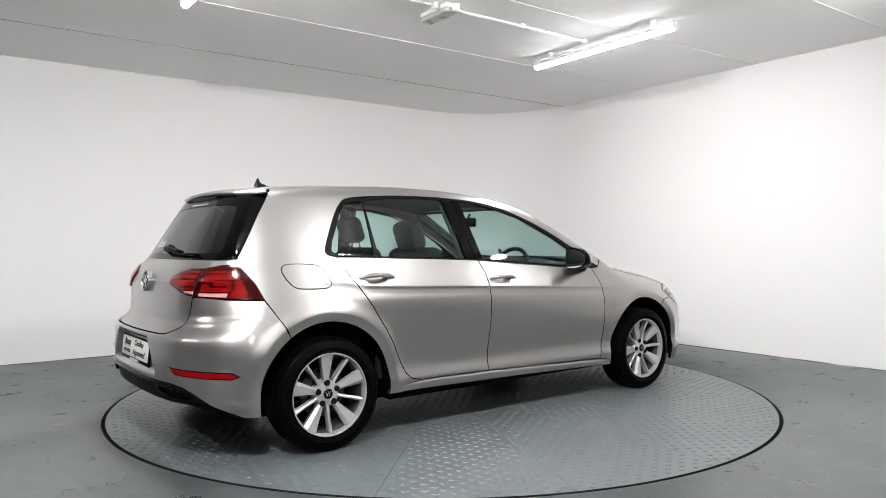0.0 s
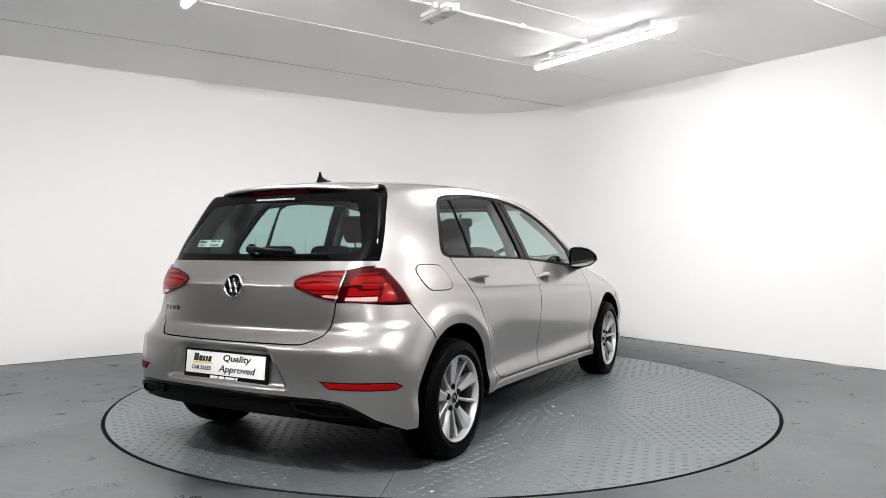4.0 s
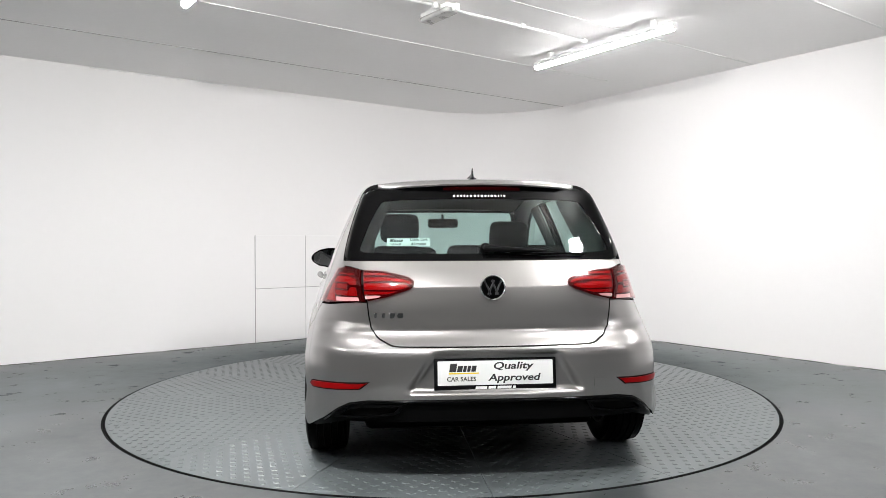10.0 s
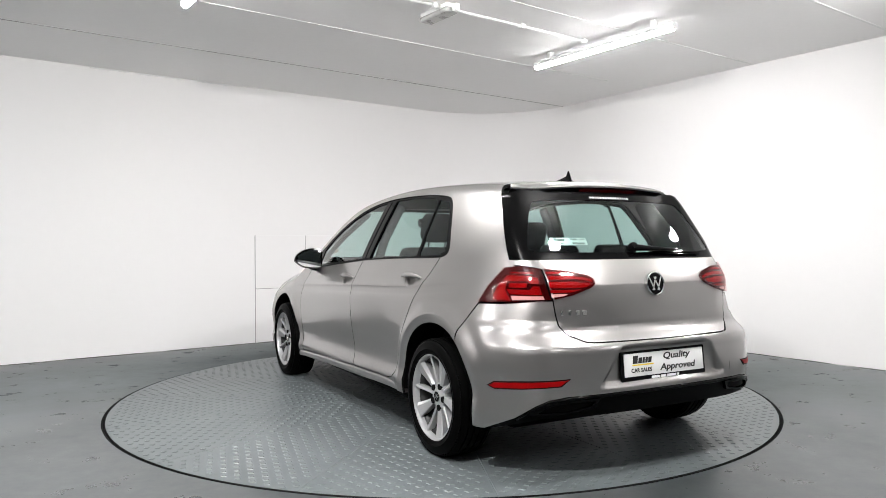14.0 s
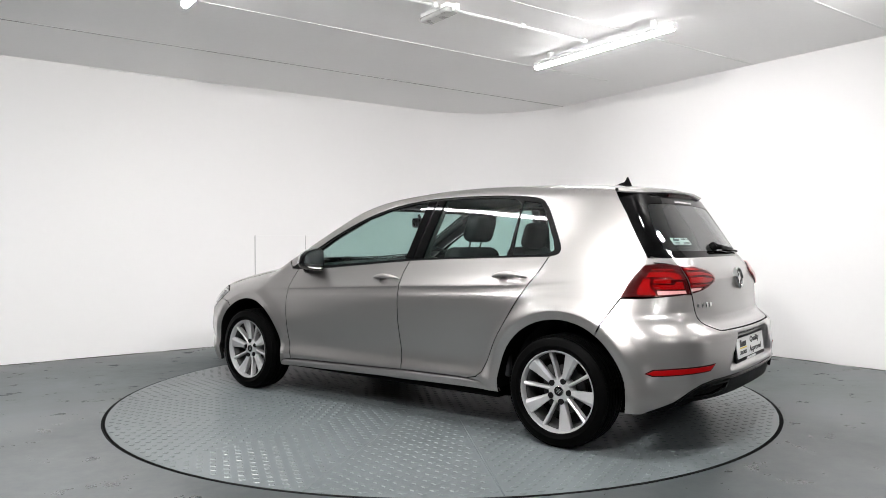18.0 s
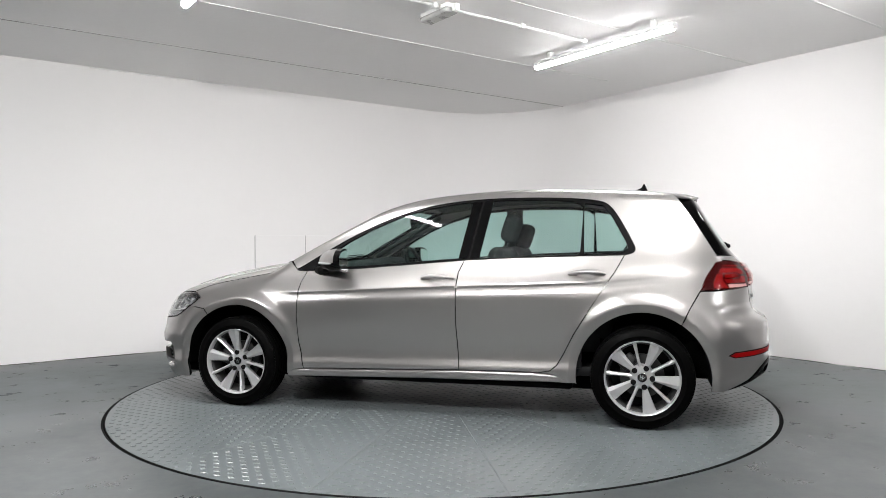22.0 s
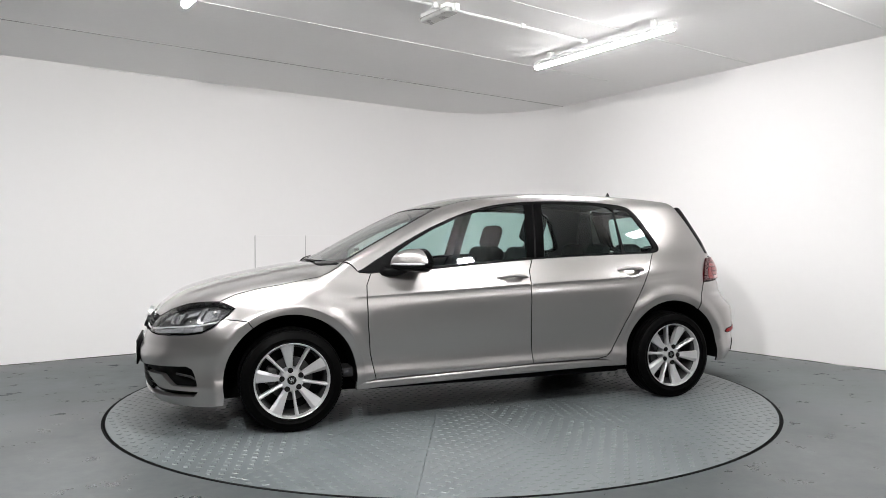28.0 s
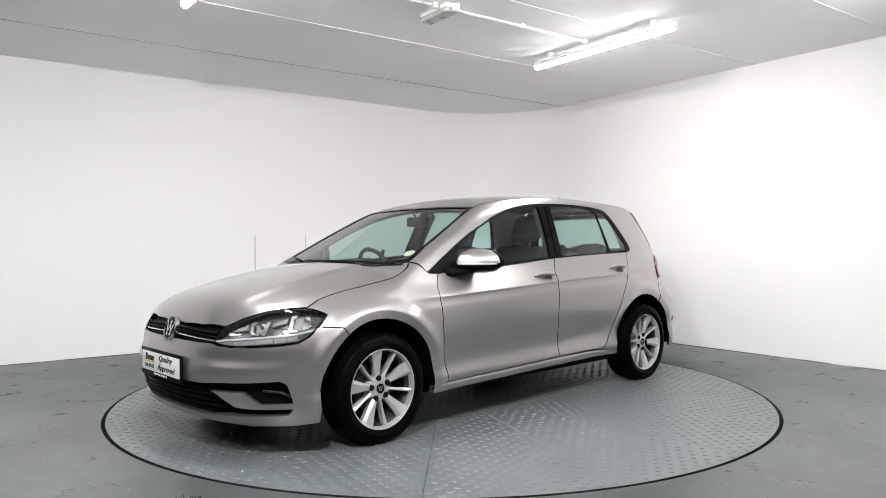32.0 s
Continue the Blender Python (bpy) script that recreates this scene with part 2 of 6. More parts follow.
# ---------------------------------------------------------------- ceiling lights and conduit
def batten_light(a, b, power):
    """A 1.5 m tube light that runs across the boards."""
    tube_glow = material("tube_glow", (0.9, 0.9, 0.9), 0.3)
    tube_glow.node_tree.nodes["Principled BSDF"].inputs["Emission Color"].default_value = (1.0, 0.995, 1.0, 1)
    tube_glow.node_tree.nodes["Principled BSDF"].inputs["Emission Strength"].default_value = power
    root = empty("batten_light", room_pose(a, b, CEILING))
    tagged(root, "white ceiling batten light with one long lit tube", "ceiling light", "batten lights")
    bm = bmesh.new()
    box(bm, -0.022, 0.022, -0.745, 0.745, -0.076, -0.056, bevel=0.005)
    part("body", bm, trim_white, root, smooth=40)
    # a frosted lower half that glows under a white metal spine
    for name, mat, w0, w1, label in (("tube", tube_glow, 58, 122, "glowing white tube"), ("tube_side", tube_side, -8, 58, "frosted side of the tube"), ("tube_side", tube_side, 122, 188, "frosted side of the tube"), ("tube_spine", trim_white, 188, 352, "")):
        bm = bmesh.new()
        rows = []
        for y, r in ((-0.742, 0.020), (-0.73, 0.028), (0.73, 0.028), (0.742, 0.020)):
            rows.append([bm.verts.new((r * math.cos(radians(w0 + (w1 - w0) * k / 12)), y, -0.096 - r * math.sin(radians(w0 + (w1 - w0) * k / 12)))) for k in range(13)])
        for r0, r1 in zip(rows, rows[1:]):
            for k in range(12):
                bm.faces.new((r0[k], r0[k + 1], r1[k + 1], r1[k]))
        bm.faces.new(rows[0])
        bm.faces.new(rows[-1])
        bmesh.ops.recalc_face_normals(bm, faces=bm.faces)
        part(name, bm, mat, root, label, smooth=50)
    for y in (-0.748, 0.748):
        bm = bmesh.new()
        box(bm, -0.024, 0.024, y - 0.009, y + 0.009, -0.121, -0.064, bevel=0.008)
        part("end_cap", bm, trim_white, root, smooth=40)
    for y in (-0.56, 0.56):
        bm = bmesh.new()
        box(bm, -0.022, 0.022, y - 0.022, y + 0.022, -0.058, 0.001, bevel=0.006)
        box(bm, -0.036, -0.02, y - 0.012, y + 0.012, -0.07, -0.03, bevel=0.004)
        part("bracket", bm, trim_white, root, smooth=40)
    return root


# the third batten is unseen, added to brighten the left wall and ceiling
for (a, b), power in zip([(1.46, -0.22), (-1.66, -0.10), (-4.78, -0.10), (-1.66, -5.9), (1.46, -5.9)], TUBE_POWERS):
    batten_light(a, b, power)


def flood_light(a, b, power):
    """A square LED flood light on a bracket, turned down towards the middle of the table."""
    flood_glow = material("flood_glow", (0.9, 0.9, 0.9), 0.3)
    flood_glow.node_tree.nodes["Principled BSDF"].inputs["Emission Color"].default_value = (1.0, 0.99, 0.985, 1)
    flood_glow.node_tree.nodes["Principled BSDF"].inputs["Emission Strength"].default_value = power
    at = room(a, b, 2.60)
    aim = (Vector((0, 0, 0.9)) - at).normalized()
    root = empty("flood_light", Matrix.Translation(at) @ aim.to_track_quat("Z", "Y").to_matrix().to_4x4())
    tagged(root, "white ceiling-mounted flood light, lit and turned to the turntable", "flood light", "flood lights")
    bm = bmesh.new()
    box(bm, -0.12, 0.12, -0.075, 0.075, -0.05, 0.0, bevel=0.012)
    part("housing", bm, trim_white, root, smooth=40)
    bm = bmesh.new()
    box(bm, -0.105, 0.105, -0.06, 0.06, 0.001, 0.005, bevel=0.001, segs=1)
    part("glass", bm, flood_glow, root, "glowing front glass")
    bm = bmesh.new()
    up = root.matrix_world.inverted().to_3x3() @ Vector((0, 0, 1))
    tube(bm, [Vector((0, 0, -0.03)), Vector((0, 0, -0.03)) + up * 0.1, Vector((0, 0, -0.03)) + up * 0.215], 0.014, 8)
    part("bracket", bm, trim_white, root, smooth=60)


for (a, b), power in zip([(-0.07, -2.8), (2.2, -2.6), (-2.8, -2.7)], FLOOD_POWERS):
    flood_light(a, b, power)

emergency = empty("emergency_light", room_pose(-0.04, -0.03, CEILING))
tagged(emergency, "unlit emergency ceiling light with a cloudy clear cover", "ceiling light")
bm = bmesh.new()
box(bm, -0.05, 0.05, -0.165, 0.165, -0.03, 0.001, bevel=0.008)
part("base", bm, trim_white, emergency, smooth=40)
bm = bmesh.new()
box(bm, -0.058, 0.058, -0.17, 0.17, -0.068, -0.028, bevel=0.018, segs=3)
part("cover", bm, clear_cover, emergency, "cloudy ribbed cover", smooth=40)
bm = bmesh.new()
box(bm, -0.02, 0.02, -0.235, -0.19, -0.07, -0.02, bevel=0.006)
part("gland", bm, trim_white, emergency, smooth=40)

conduit = empty("conduit", room_pose(0, -0.12, CEILING))
tagged(conduit, "white plastic cable conduit clipped along the ceiling", "conduit")
for a0, a1 in [(0.03, 1.43), (-1.62, -0.1)]:
    bm = bmesh.new()
    tube(bm, [(a0, 0, -0.016), (a1, 0, -0.016)], 0.0105, 10)
    part("pipe", bm, trim_white, conduit, smooth=60)
for a in (-0.14, 0.7, 1.4, -0.9):
    bm = bmesh.new()
    box(bm, a - 0.02, a + 0.02, -0.02, 0.02, -0.034, 0.001, bevel=0.005)
    part("clip", bm, trim_white, conduit, smooth=40)

# ---------------------------------------------------------------- turntable
table = empty("turntable")
tagged(table, "round grey painted turntable of chequer plate segments, flush with the floor", "turntable")
INNER_R = 0.66
SECTORS = 16


def sector_lugs(bm, inside, angle, span, r0, r1):
    """Raised lozenges of chequer plate, in rows that cross at right angles to the segment's middle line."""
    pu, pv = 0.088, 0.044
    c, s = math.cos(angle), math.sin(angle)
    i0, i1 = int(r0 / pv) - 2, int(r1 / pv) + 2
    jn = int(1.2 / pu) + 2
    for i in range(i0, i1):
        for j in range(-jn, jn + 1):
            u, v = i * pv, (j + 0.5 * (i % 2)) * pu
            r, w = math.hypot(u, v), abs(math.atan2(v, u))
            if not (r0 + 0.03 < r < r1 - 0.03 and (w < span - 0.022 / max(r, 0.1))):
                continue
            x, y = u * c - v * s, u * s + v * c
            t = angle
            ct, st = math.cos(t), math.sin(t)
            lo, hi = [], []
            for (p, q, h) in ((0.0175, 0, 0), (0, 0.023, 0), (-0.0175, 0, 0), (0, -0.023, 0)):
                lo.append(inside((x + p * ct - q * st, y + p * st + q * ct, 0.0006)))
                hi.append(inside((x + 0.62 * (p * ct - q * st), y + 0.62 * (p * st + q * ct), 0.0032)))
            bm.append((lo, hi))


def plate_outline(a0, a1, r0, r1, gap):
    pts = []
    for r, order in ((r1, 1), (r0, -1)):
        g = gap / r
        arc = [a0 + g + (a1 - a0 - 2 * g) * k / 10 for k in range(11)]
        pts += [(r * math.cos(w), r * math.sin(w)) for w in arc[::order]]
    return pts


def lugs_mesh(name, quads, parent):
    verts, faces = [], []
    for lo, hi in quads:
        n = len(verts)
        verts += lo + hi
        faces += [(n + 4, n + 5, n + 6, n + 7)] + [(n + k, n + (k + 1) % 4, n + 4 + (k + 1) % 4, n + 4 + k) for k in range(4)]
    me = bpy.data.meshes.new(name)
    me.from_pydata(verts, [], faces)
    me.materials.append(plate_paint)
    ob = new(name, me)
    ob.parent = parent
    return tagged(ob, kind="stuff")


for k in range(SECTORS):
    mid = (k + 0.5) * math.tau / SECTORS
    half = math.pi / SECTORS
    bm = bmesh.new()
    prism(bm, plate_outline(mid - half, mid + half, INNER_R + 0.0015, TABLE_R - 0.006, 0.0015), -0.012, 0.0)
    plate = part("plate", bm, plate_paint, table)
    quads = []
    sector_lugs(quads, lambda p: p, mid, half, INNER_R, TABLE_R)
    lugs_mesh("chequer_relief", quads, plate)
    for r, off in ((TABLE_R - 0.07, 0.03), (TABLE_R - 0.07, -0.03), (1.5, 0.03), (0.74, -0.03)):
        bm = bmesh.new()
        w = mid - half + off / r
        lathe(bm, [(0.0, 0.0022), (0.006, 0.002), (0.0075, 0.0006)], 10, Matrix.Translation((r * math.cos(w), r * math.sin(w), 0)))
        part("screw", bm, grey_dirt, plate)
bm = bmesh.new()
prism(bm, [(INNER_R * math.cos(k * math.tau / 64), INNER_R * math.sin(k * math.tau / 64)) for k in range(64)], -0.012, 0.0)
hub_plate = part("centre_plate", bm, plate_paint, table)
quads = []
sector_lugs(quads, lambda p: p, 0.0, 10.0, -INNER_R, INNER_R)
quads = [q for q in quads if math.hypot(q[0][0][0], q[0][0][1]) < INNER_R - 0.04]
lugs_mesh("chequer_relief", quads, hub_plate)
bm = bmesh.new()
lathe(bm, [(0.0, -0.02), (TABLE_R, -0.02), (TABLE_R, -0.10), (0.0, -0.10)], 128)
part("drum", bm, black_gap, table, smooth=30)
bm = bmesh.new()
lathe(bm, [(TABLE_R - 0.005, -0.019), (TABLE_R - 0.005, 0.0), (TABLE_R + 0.0, 0.0), (TABLE_R + 0.0, -0.019)], 160, closed=True)
part("rim", bm, black_gap, table, smooth=30)

# ---------------------------------------------------------------- the car's outer surface
# car space: x forward from the rear axle, y to the car's left, z up from the ground
AXLE_F, AXLE_Z, ARCH_R = 2.62, 0.297, 0.376


def curve(points):
    """A smooth curve through the points: a function of numpy arrays."""
    px = np.array([p[0] for p in points], float)
    py = np.array([p[1] for p in points], float)
    d = np.diff(py) / np.diff(px)
    m = np.empty_like(px)
    m[1:-1] = (d[:-1] * np.diff(px)[1:] + d[1:] * np.diff(px)[:-1]) / (px[2:] - px[:-2])
    m[0], m[-1] = d[0], d[-1]

    def f(x):
        x = np.asarray(x, float)
        i = np.clip(np.searchsorted(px, x) - 1, 0, len(px) - 2)
        h = px[i + 1] - px[i]
        t = (x - px[i]) / h
        inner = (1 + 2 * t) * (1 - t) ** 2 * py[i] + t * (1 - t) ** 2 * h * m[i] + t * t * (3 - 2 * t) * py[i + 1] + t * t * (t - 1) * h * m[i + 1]
        lo, hi = py[0] + m[0] * (x - px[0]), py[-1] + m[-1] * (x - px[-1])
        return np.where(x < px[0], lo, np.where(x > px[-1], hi, inner))

    return f


def step(x, a, b):
    t = np.clip((x - a) / (b - a), 0, 1)
    return t * t * (3 - 2 * t)


def smax(a, b, k):
    return np.maximum(a, b) + np.maximum(k - np.abs(a - b), 0) ** 2 / (4 * k)


crease_z = curve([(-0.9, 0.905), (-0.156, 0.882), (0.25, 0.850), (1.09, 0.817), (2.175, 0.766), (2.7, 0.74), (3.5, 0.70)])
low_plain = curve([(-0.2, 0.82), (0.0, 0.845), (0.08, 0.857), (0.165, 0.860), (0.25, 0.849), (0.29, 0.8475), (0.36, 0.850), (0.5, 0.862), (0.68, 0.870), (0.85, 0.870), (0.95, 0.867), (1.0, 0.865), (1.2, 0.86)])
# with the undercut below the waist crease and the flare over the sill
low_side = curve([(-0.2, 0.82), (0.0, 0.843), (0.08, 0.853), (0.14, 0.8575), (0.185, 0.8600), (0.195, 0.8592), (0.24, 0.8525), (0.28, 0.8475), (0.33, 0.8455), (0.40, 0.848), (0.5, 0.857), (0.62, 0.866), (0.75, 0.8715), (0.85, 0.8735), (0.89, 0.8725), (0.92, 0.8695), (0.945, 0.8650), (0.965, 0.8632), (0.982, 0.8621), (0.992, 0.8626), (1.0, 0.8640), (1.2, 0.86)])
high_side = curve([(-0.1, 0.90), (0.0, 0.865), (0.03, 0.849), (0.06, 0.834), (0.10, 0.817), (0.15, 0.799), (0.2, 0.780), (0.3, 0.738), (0.4, 0.692), (0.5, 0.642), (0.6, 0.585)])
taper_low = curve([(-0.85, -0.20), (-0.75, -0.14), (-0.6, -0.075), (-0.46, -0.035), (-0.3, -0.012), (0.0, 0.0), (0.3, -0.004), (0.58, -0.016), (1.1, 0.0), (2.0, 0.0), (2.6, 0.002), (2.9, -0.012), (3.1, -0.045), (3.3, -0.12), (3.5, -0.24)])
taper_high = curve([(-0.8, -0.27), (-0.5, -0.178), (-0.3, -0.118), (0.05, -0.061), (0.3, -0.028), (0.6, -0.012), (1.1, 0.0), (1.7, -0.004), (2.2, -0.035), (2.6, -0.05), (2.9, -0.075), (3.1, -0.11), (3.3, -0.17), (3.5, -0.28)])
front_x = curve([(0.10, 3.33), (0.18, 3.41), (0.24, 3.445), (0.35, 3.462), (0.43, 3.474), (0.455, 3.472), (0.50, 3.455), (0.56, 3.446), (0.62, 3.428), (0.70, 3.385), (0.78, 3.32), (0.9, 3.15)])
rear_low = curve([(0.10, -0.55), (0.18, -0.68), (0.25, -0.75), (0.35, -0.785), (0.45, -0.795), (0.56, -0.79), (0.60, -0.786), (0.615, -0.780), (0.63, -0.764), (0.655, -0.730), (0.680, -0.706), (0.72, -0.702), (0.80, -0.698), (0.86, -0.692), (0.90, -0.687)])
rear_high = curve([(0.86, -0.704), (0.884, -0.689), (0.93, -0.657), (0.98, -0.615), (1.02, -0.582), (1.1, -0.528), (1.2, -0.462), (1.3, -0.398), (1.36, -0.36), (1.45, -0.30)])


TAIL_IN = 0.022


def rear_x(z):
    return np.maximum(rear_low(z), rear_high(z))


hood_z = curve([(3.6, 0.30), (3.47, 0.52), (3.40, 0.655), (3.364, 0.698), (3.30, 0.745), (3.233, 0.783), (3.07, 0.842), (2.906, 0.882), (2.743, 0.914), (2.58, 0.943), (2.45, 0.960), (2.3, 0.975), (2.0, 1.0)][::-1])
screen_z = curve([(1.1, 1.49), (1.2, 1.47), (1.4, 1.42), (1.54, 1.372), (1.73, 1.298), (1.93, 1.203), (2.14, 1.098), (2.3, 1.015), (2.5, 0.91)])
roof_z = curve([(-0.6, 1.335), (-0.35, 1.383), (-0.14, 1.412), (0.05, 1.428), (0.28, 1.440), (0.55, 1.449), (0.75, 1.450), (0.94, 1.445), (1.14, 1.432), (1.34, 1.412), (1.5, 1.388), (1.7, 1.35)])


def side_y(x, z):
    ct = crease_z(x)
    r = z - ct
    s = (z - 0.2) / (ct - 0.2)
    k = step(x, -0.25, 0.15) * (1 - step(x, 2.15, 2.5))
    blur = 0.0008 + 0.07 * (1 - step(x, -0.05, 0.32)) + 0.05 * step(x, 2.15, 2.5)
    y = -smax(-high_side(r), -(low_side(s) * k + low_plain(s) * (1 - k)), blur) + 0.2 * (blur - 0.0008)
    w = step(z, 0.45, 0.95)
    y = y + taper_low(x) * (1 - w) + taper_high(x) * w
    for wx in (0.0, AXLE_F):
        d = np.hypot(x - wx, z - AXLE_Z)
        y = y + 0.013 * (1 - step(d, 0.424, 0.50)) - 0.28 * np.maximum(0.424 - np.maximum(d, 0.37), 0)
    return y


def body(p):
    """Below nought inside the body, above it outside."""
    x, y, z = p[..., 0], np.abs(p[..., 1]), p[..., 2]
    side = y - side_y(x, z)
    front = x - (front_x(z) - 0.16 * y ** 2 - 0.42 * y ** 4)
    rear = (rear_x(z) + TAIL_IN + 0.09 * y ** 2 + 0.27 * y ** 4) - x
    ledge = step(z, 0.693, 0.722) * (1 - step(z, 0.80, 0.92))
    side = side + 0.015 * ledge * (1 - step(x, -0.52, -0.30))
    rear = rear + 0.010 * ledge * step(y, 0.45, 0.58)
    edge = 0.265 + (0.61 - z) * 0.7
    rear = rear + 0.04 * (1 - step(y, edge - 0.02, edge + 0.012)) * step(z, 0.42, 0.45) * (1 - step(z, 0.580, 0.612))
    xs = x + 0.22 * y ** 2
    fold = 0.36 + 0.07 * (x - 2.45)
    hood = hood_z(x) - 0.08 * y ** 2 - 0.10 * y ** 4 - 0.011 * step(y, fold, fold + 0.07) * (1 - step(x, 3.1, 3.3))
    cabin = -smax(-screen_z(xs), -(roof_z(x) - 0.08 * y ** 2 - 0.12 * y ** 4), 0.03)
    top = z - np.maximum(hood, cabin)
    f = smax(side, top, 0.045 + 0.09 * step(x, 2.22, 2.75))
    f = smax(f, front, 0.10)
    return smax(f, rear, 0.03 + 0.13 * (1 - step(z, 0.85, 1.1)))


def meet(origin, way, r0=0.02, r1=2.2):
    """Where rays from inside the body leave it; arrays of n x 3."""
    origin, way = np.broadcast_arrays(np.asarray(origin, float), np.asarray(way, float))
    lo, hi = np.full(origin.shape[0], r0), np.full(origin.shape[0], r1)
    for _ in range(26):
        mid = (lo + hi) / 2
        out = body(origin + way * mid[:, None]) > 0
        hi, lo = np.where(out, mid, hi), np.where(out, lo, mid)
    return origin + way * lo[:, None]


def normals(p, e=0.003):
    g = np.stack([body(p + d) - body(p - d) for d in np.eye(3) * e], -1)
    return g / np.maximum(np.linalg.norm(g, axis=-1, keepdims=True), 1e-9)


# ---------------------------------------------------------------- the car's materials
def paint_material():
    m = material("silver_paint", (0.325, 0.312, 0.305), 0.3, 0.92)
    p = m.node_tree.nodes["Principled BSDF"]
    p.inputs["Coat Weight"].default_value = 1.0
    p.inputs["Coat Roughness"].default_value = 0.03
    fl = node(m, "ShaderNodeTexNoise", Scale=900.0, Detail=2.0)
    link(m, coords(m), fl.inputs["Vector"])
    c = ramp(m, fl.outputs["Fac"], [(0.3, (0.30, 0.287, 0.280)), (0.7, (0.37, 0.355, 0.347))])
    link(m, c, p.inputs["Base Color"])
    r = node(m, "ShaderNodeMapRange", To_Min=0.30, To_Max=0.35)
    link(m, noisy(m, 2.5, 4.0), r.inputs["Value"])
    link(m, r.outputs["Result"], p.inputs["Roughness"])
    return m


def glass_material(name, tint, gloss=1.0):
    m = bpy.data.materials.new(name)
    m.use_nodes = True
    t = m.node_tree
    t.nodes.clear()
    out = t.nodes.new("ShaderNodeOutputMaterial")
    mix = t.nodes.new("ShaderNodeMixShader")
    a = t.nodes.new("ShaderNodeBsdfTransparent")
    b = t.nodes.new("ShaderNodeBsdfGlossy")
    w = t.nodes.new("ShaderNodeLayerWeight")
    w.inputs["Blend"].default_value = 0.5
    pw = t.nodes.new("ShaderNodeMath")
    pw.operation, pw.inputs[1].default_value = "POWER", 4.0
    f = t.nodes.new("ShaderNodeMath")
    f.operation, f.inputs[1].default_value, f.inputs[2].default_value = "MULTIPLY_ADD", 0.75, 0.045
    t.links.new(w.outputs["Facing"], pw.inputs[0])
    t.links.new(pw.outputs[0], f.inputs[0])
    a.inputs["Color"].default_value = (*tint, 1)
    b.inputs["Color"].default_value = (gloss, gloss, gloss, 1)
    b.inputs["Roughness"].default_value = 0.015
    for x, y in ((f.outputs[0], mix.inputs[0]), (a.outputs[0], mix.inputs[1]), (b.outputs[0], mix.inputs[2]), (mix.outputs[0], out.inputs[0])):
        t.links.new(x, y)
    return m


paint = paint_material()
gloss_black = material("gloss_black", (0.0015, 0.0015, 0.0016), 0.03, Specular_IOR_Level=0.1)
satin_black = material("satin_black", (0.003, 0.003, 0.0032), 0.38, Specular_IOR_Level=0.06)
black_plastic = worn("black_plastic", (0.0035, 0.0035, 0.0037), (0.0025, 0.0025, 0.0026), 0.42, 6.0, fine=120.0, bump=0.1, dist=0.0004, Specular_IOR_Level=0.05)
# blacker than real rubber: missing shade on tyres and underside is in the colour
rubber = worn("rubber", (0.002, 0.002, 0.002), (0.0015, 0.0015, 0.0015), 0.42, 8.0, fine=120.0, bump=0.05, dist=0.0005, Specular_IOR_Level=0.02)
chrome = material("chrome", (0.78, 0.78, 0.78), 0.08, 1.0)
rim_alloy = worn("rim_alloy", (0.46, 0.46, 0.465), (0.41, 0.41, 0.415), 0.33, 9.0, metal=0.5, bump=0.03, fine=300.0)
dark_metal = worn("dark_metal", (0.05, 0.05, 0.05), (0.03, 0.03, 0.03), 0.5, 10.0, metal=0.6)
red_lens = material("red_lens", (0.23, 0.002, 0.003), 0.35, Specular_IOR_Level=0.06)
dark_red_lens = material("dark_red_lens", (0.030, 0.001, 0.0015), 0.15, Specular_IOR_Level=0.08, Coat_Weight=0.15)
pale_lens = material("pale_lens", (0.70, 0.56, 0.55), 0.3, Specular_IOR_Level=0.2)
side_glass = glass_material("side_glass", (0.64, 0.80, 0.77))
rear_glass = glass_material("rear_glass", (0.60, 0.74, 0.71))
front_glass = glass_material("front_glass", (0.70, 0.84, 0.81))
lens_red = glass_material("lens_red", (0.92, 0.72, 0.72))
lamp_glass = glass_material("lamp_glass", (0.9, 0.91, 0.91))
mirror_face = material("mirror_face", (0.85, 0.88, 0.88), 0.02, 1.0)
fabric = worn("fabric", (0.022, 0.022, 0.023), (0.014, 0.014, 0.015), 0.85, 20.0, fine=45.0, bump=0.0, dist=0.0002, Specular_IOR_Level=0.1)
trim_dark = worn("trim_dark", (0.016, 0.016, 0.017), (0.010, 0.010, 0.011), 0.6, 8.0, fine=45.0, bump=0.0, dist=0.0003, Specular_IOR_Level=0.25)
lining = worn("lining", (0.05, 0.05, 0.049), (0.04, 0.04, 0.039), 0.9, 8.0, fine=40.0, bump=0.0, dist=0.0003)
plate_white = material("plate_white", (0.72, 0.72, 0.71), 0.3)
ink = material("ink", (0.012, 0.012, 0.012), 0.5)
yellow_ink = material("yellow_ink", (0.75, 0.55, 0.02), 0.5)
lamp_grey = material("lamp_grey", (0.22, 0.22, 0.23), 0.15)
lamp_house = worn("lamp_house", (0.075, 0.075, 0.078), (0.06, 0.06, 0.062), 0.3, 20.0, metal=0.3)
soft_chrome = material("soft_chrome", (0.66, 0.66, 0.67), 0.22, 1.0)
lamp_white = material("lamp_white", (0.42, 0.425, 0.43), 0.2)

# ---------------------------------------------------------------- the car's panels
CAR_AT = Vector((-1.4143, -0.0298, 0.0))  # the rear axle's middle in the turntable's space
car = empty("car")
tagged(car, "silver-grey metallic five-door hatchback standing on the turntable", "car")


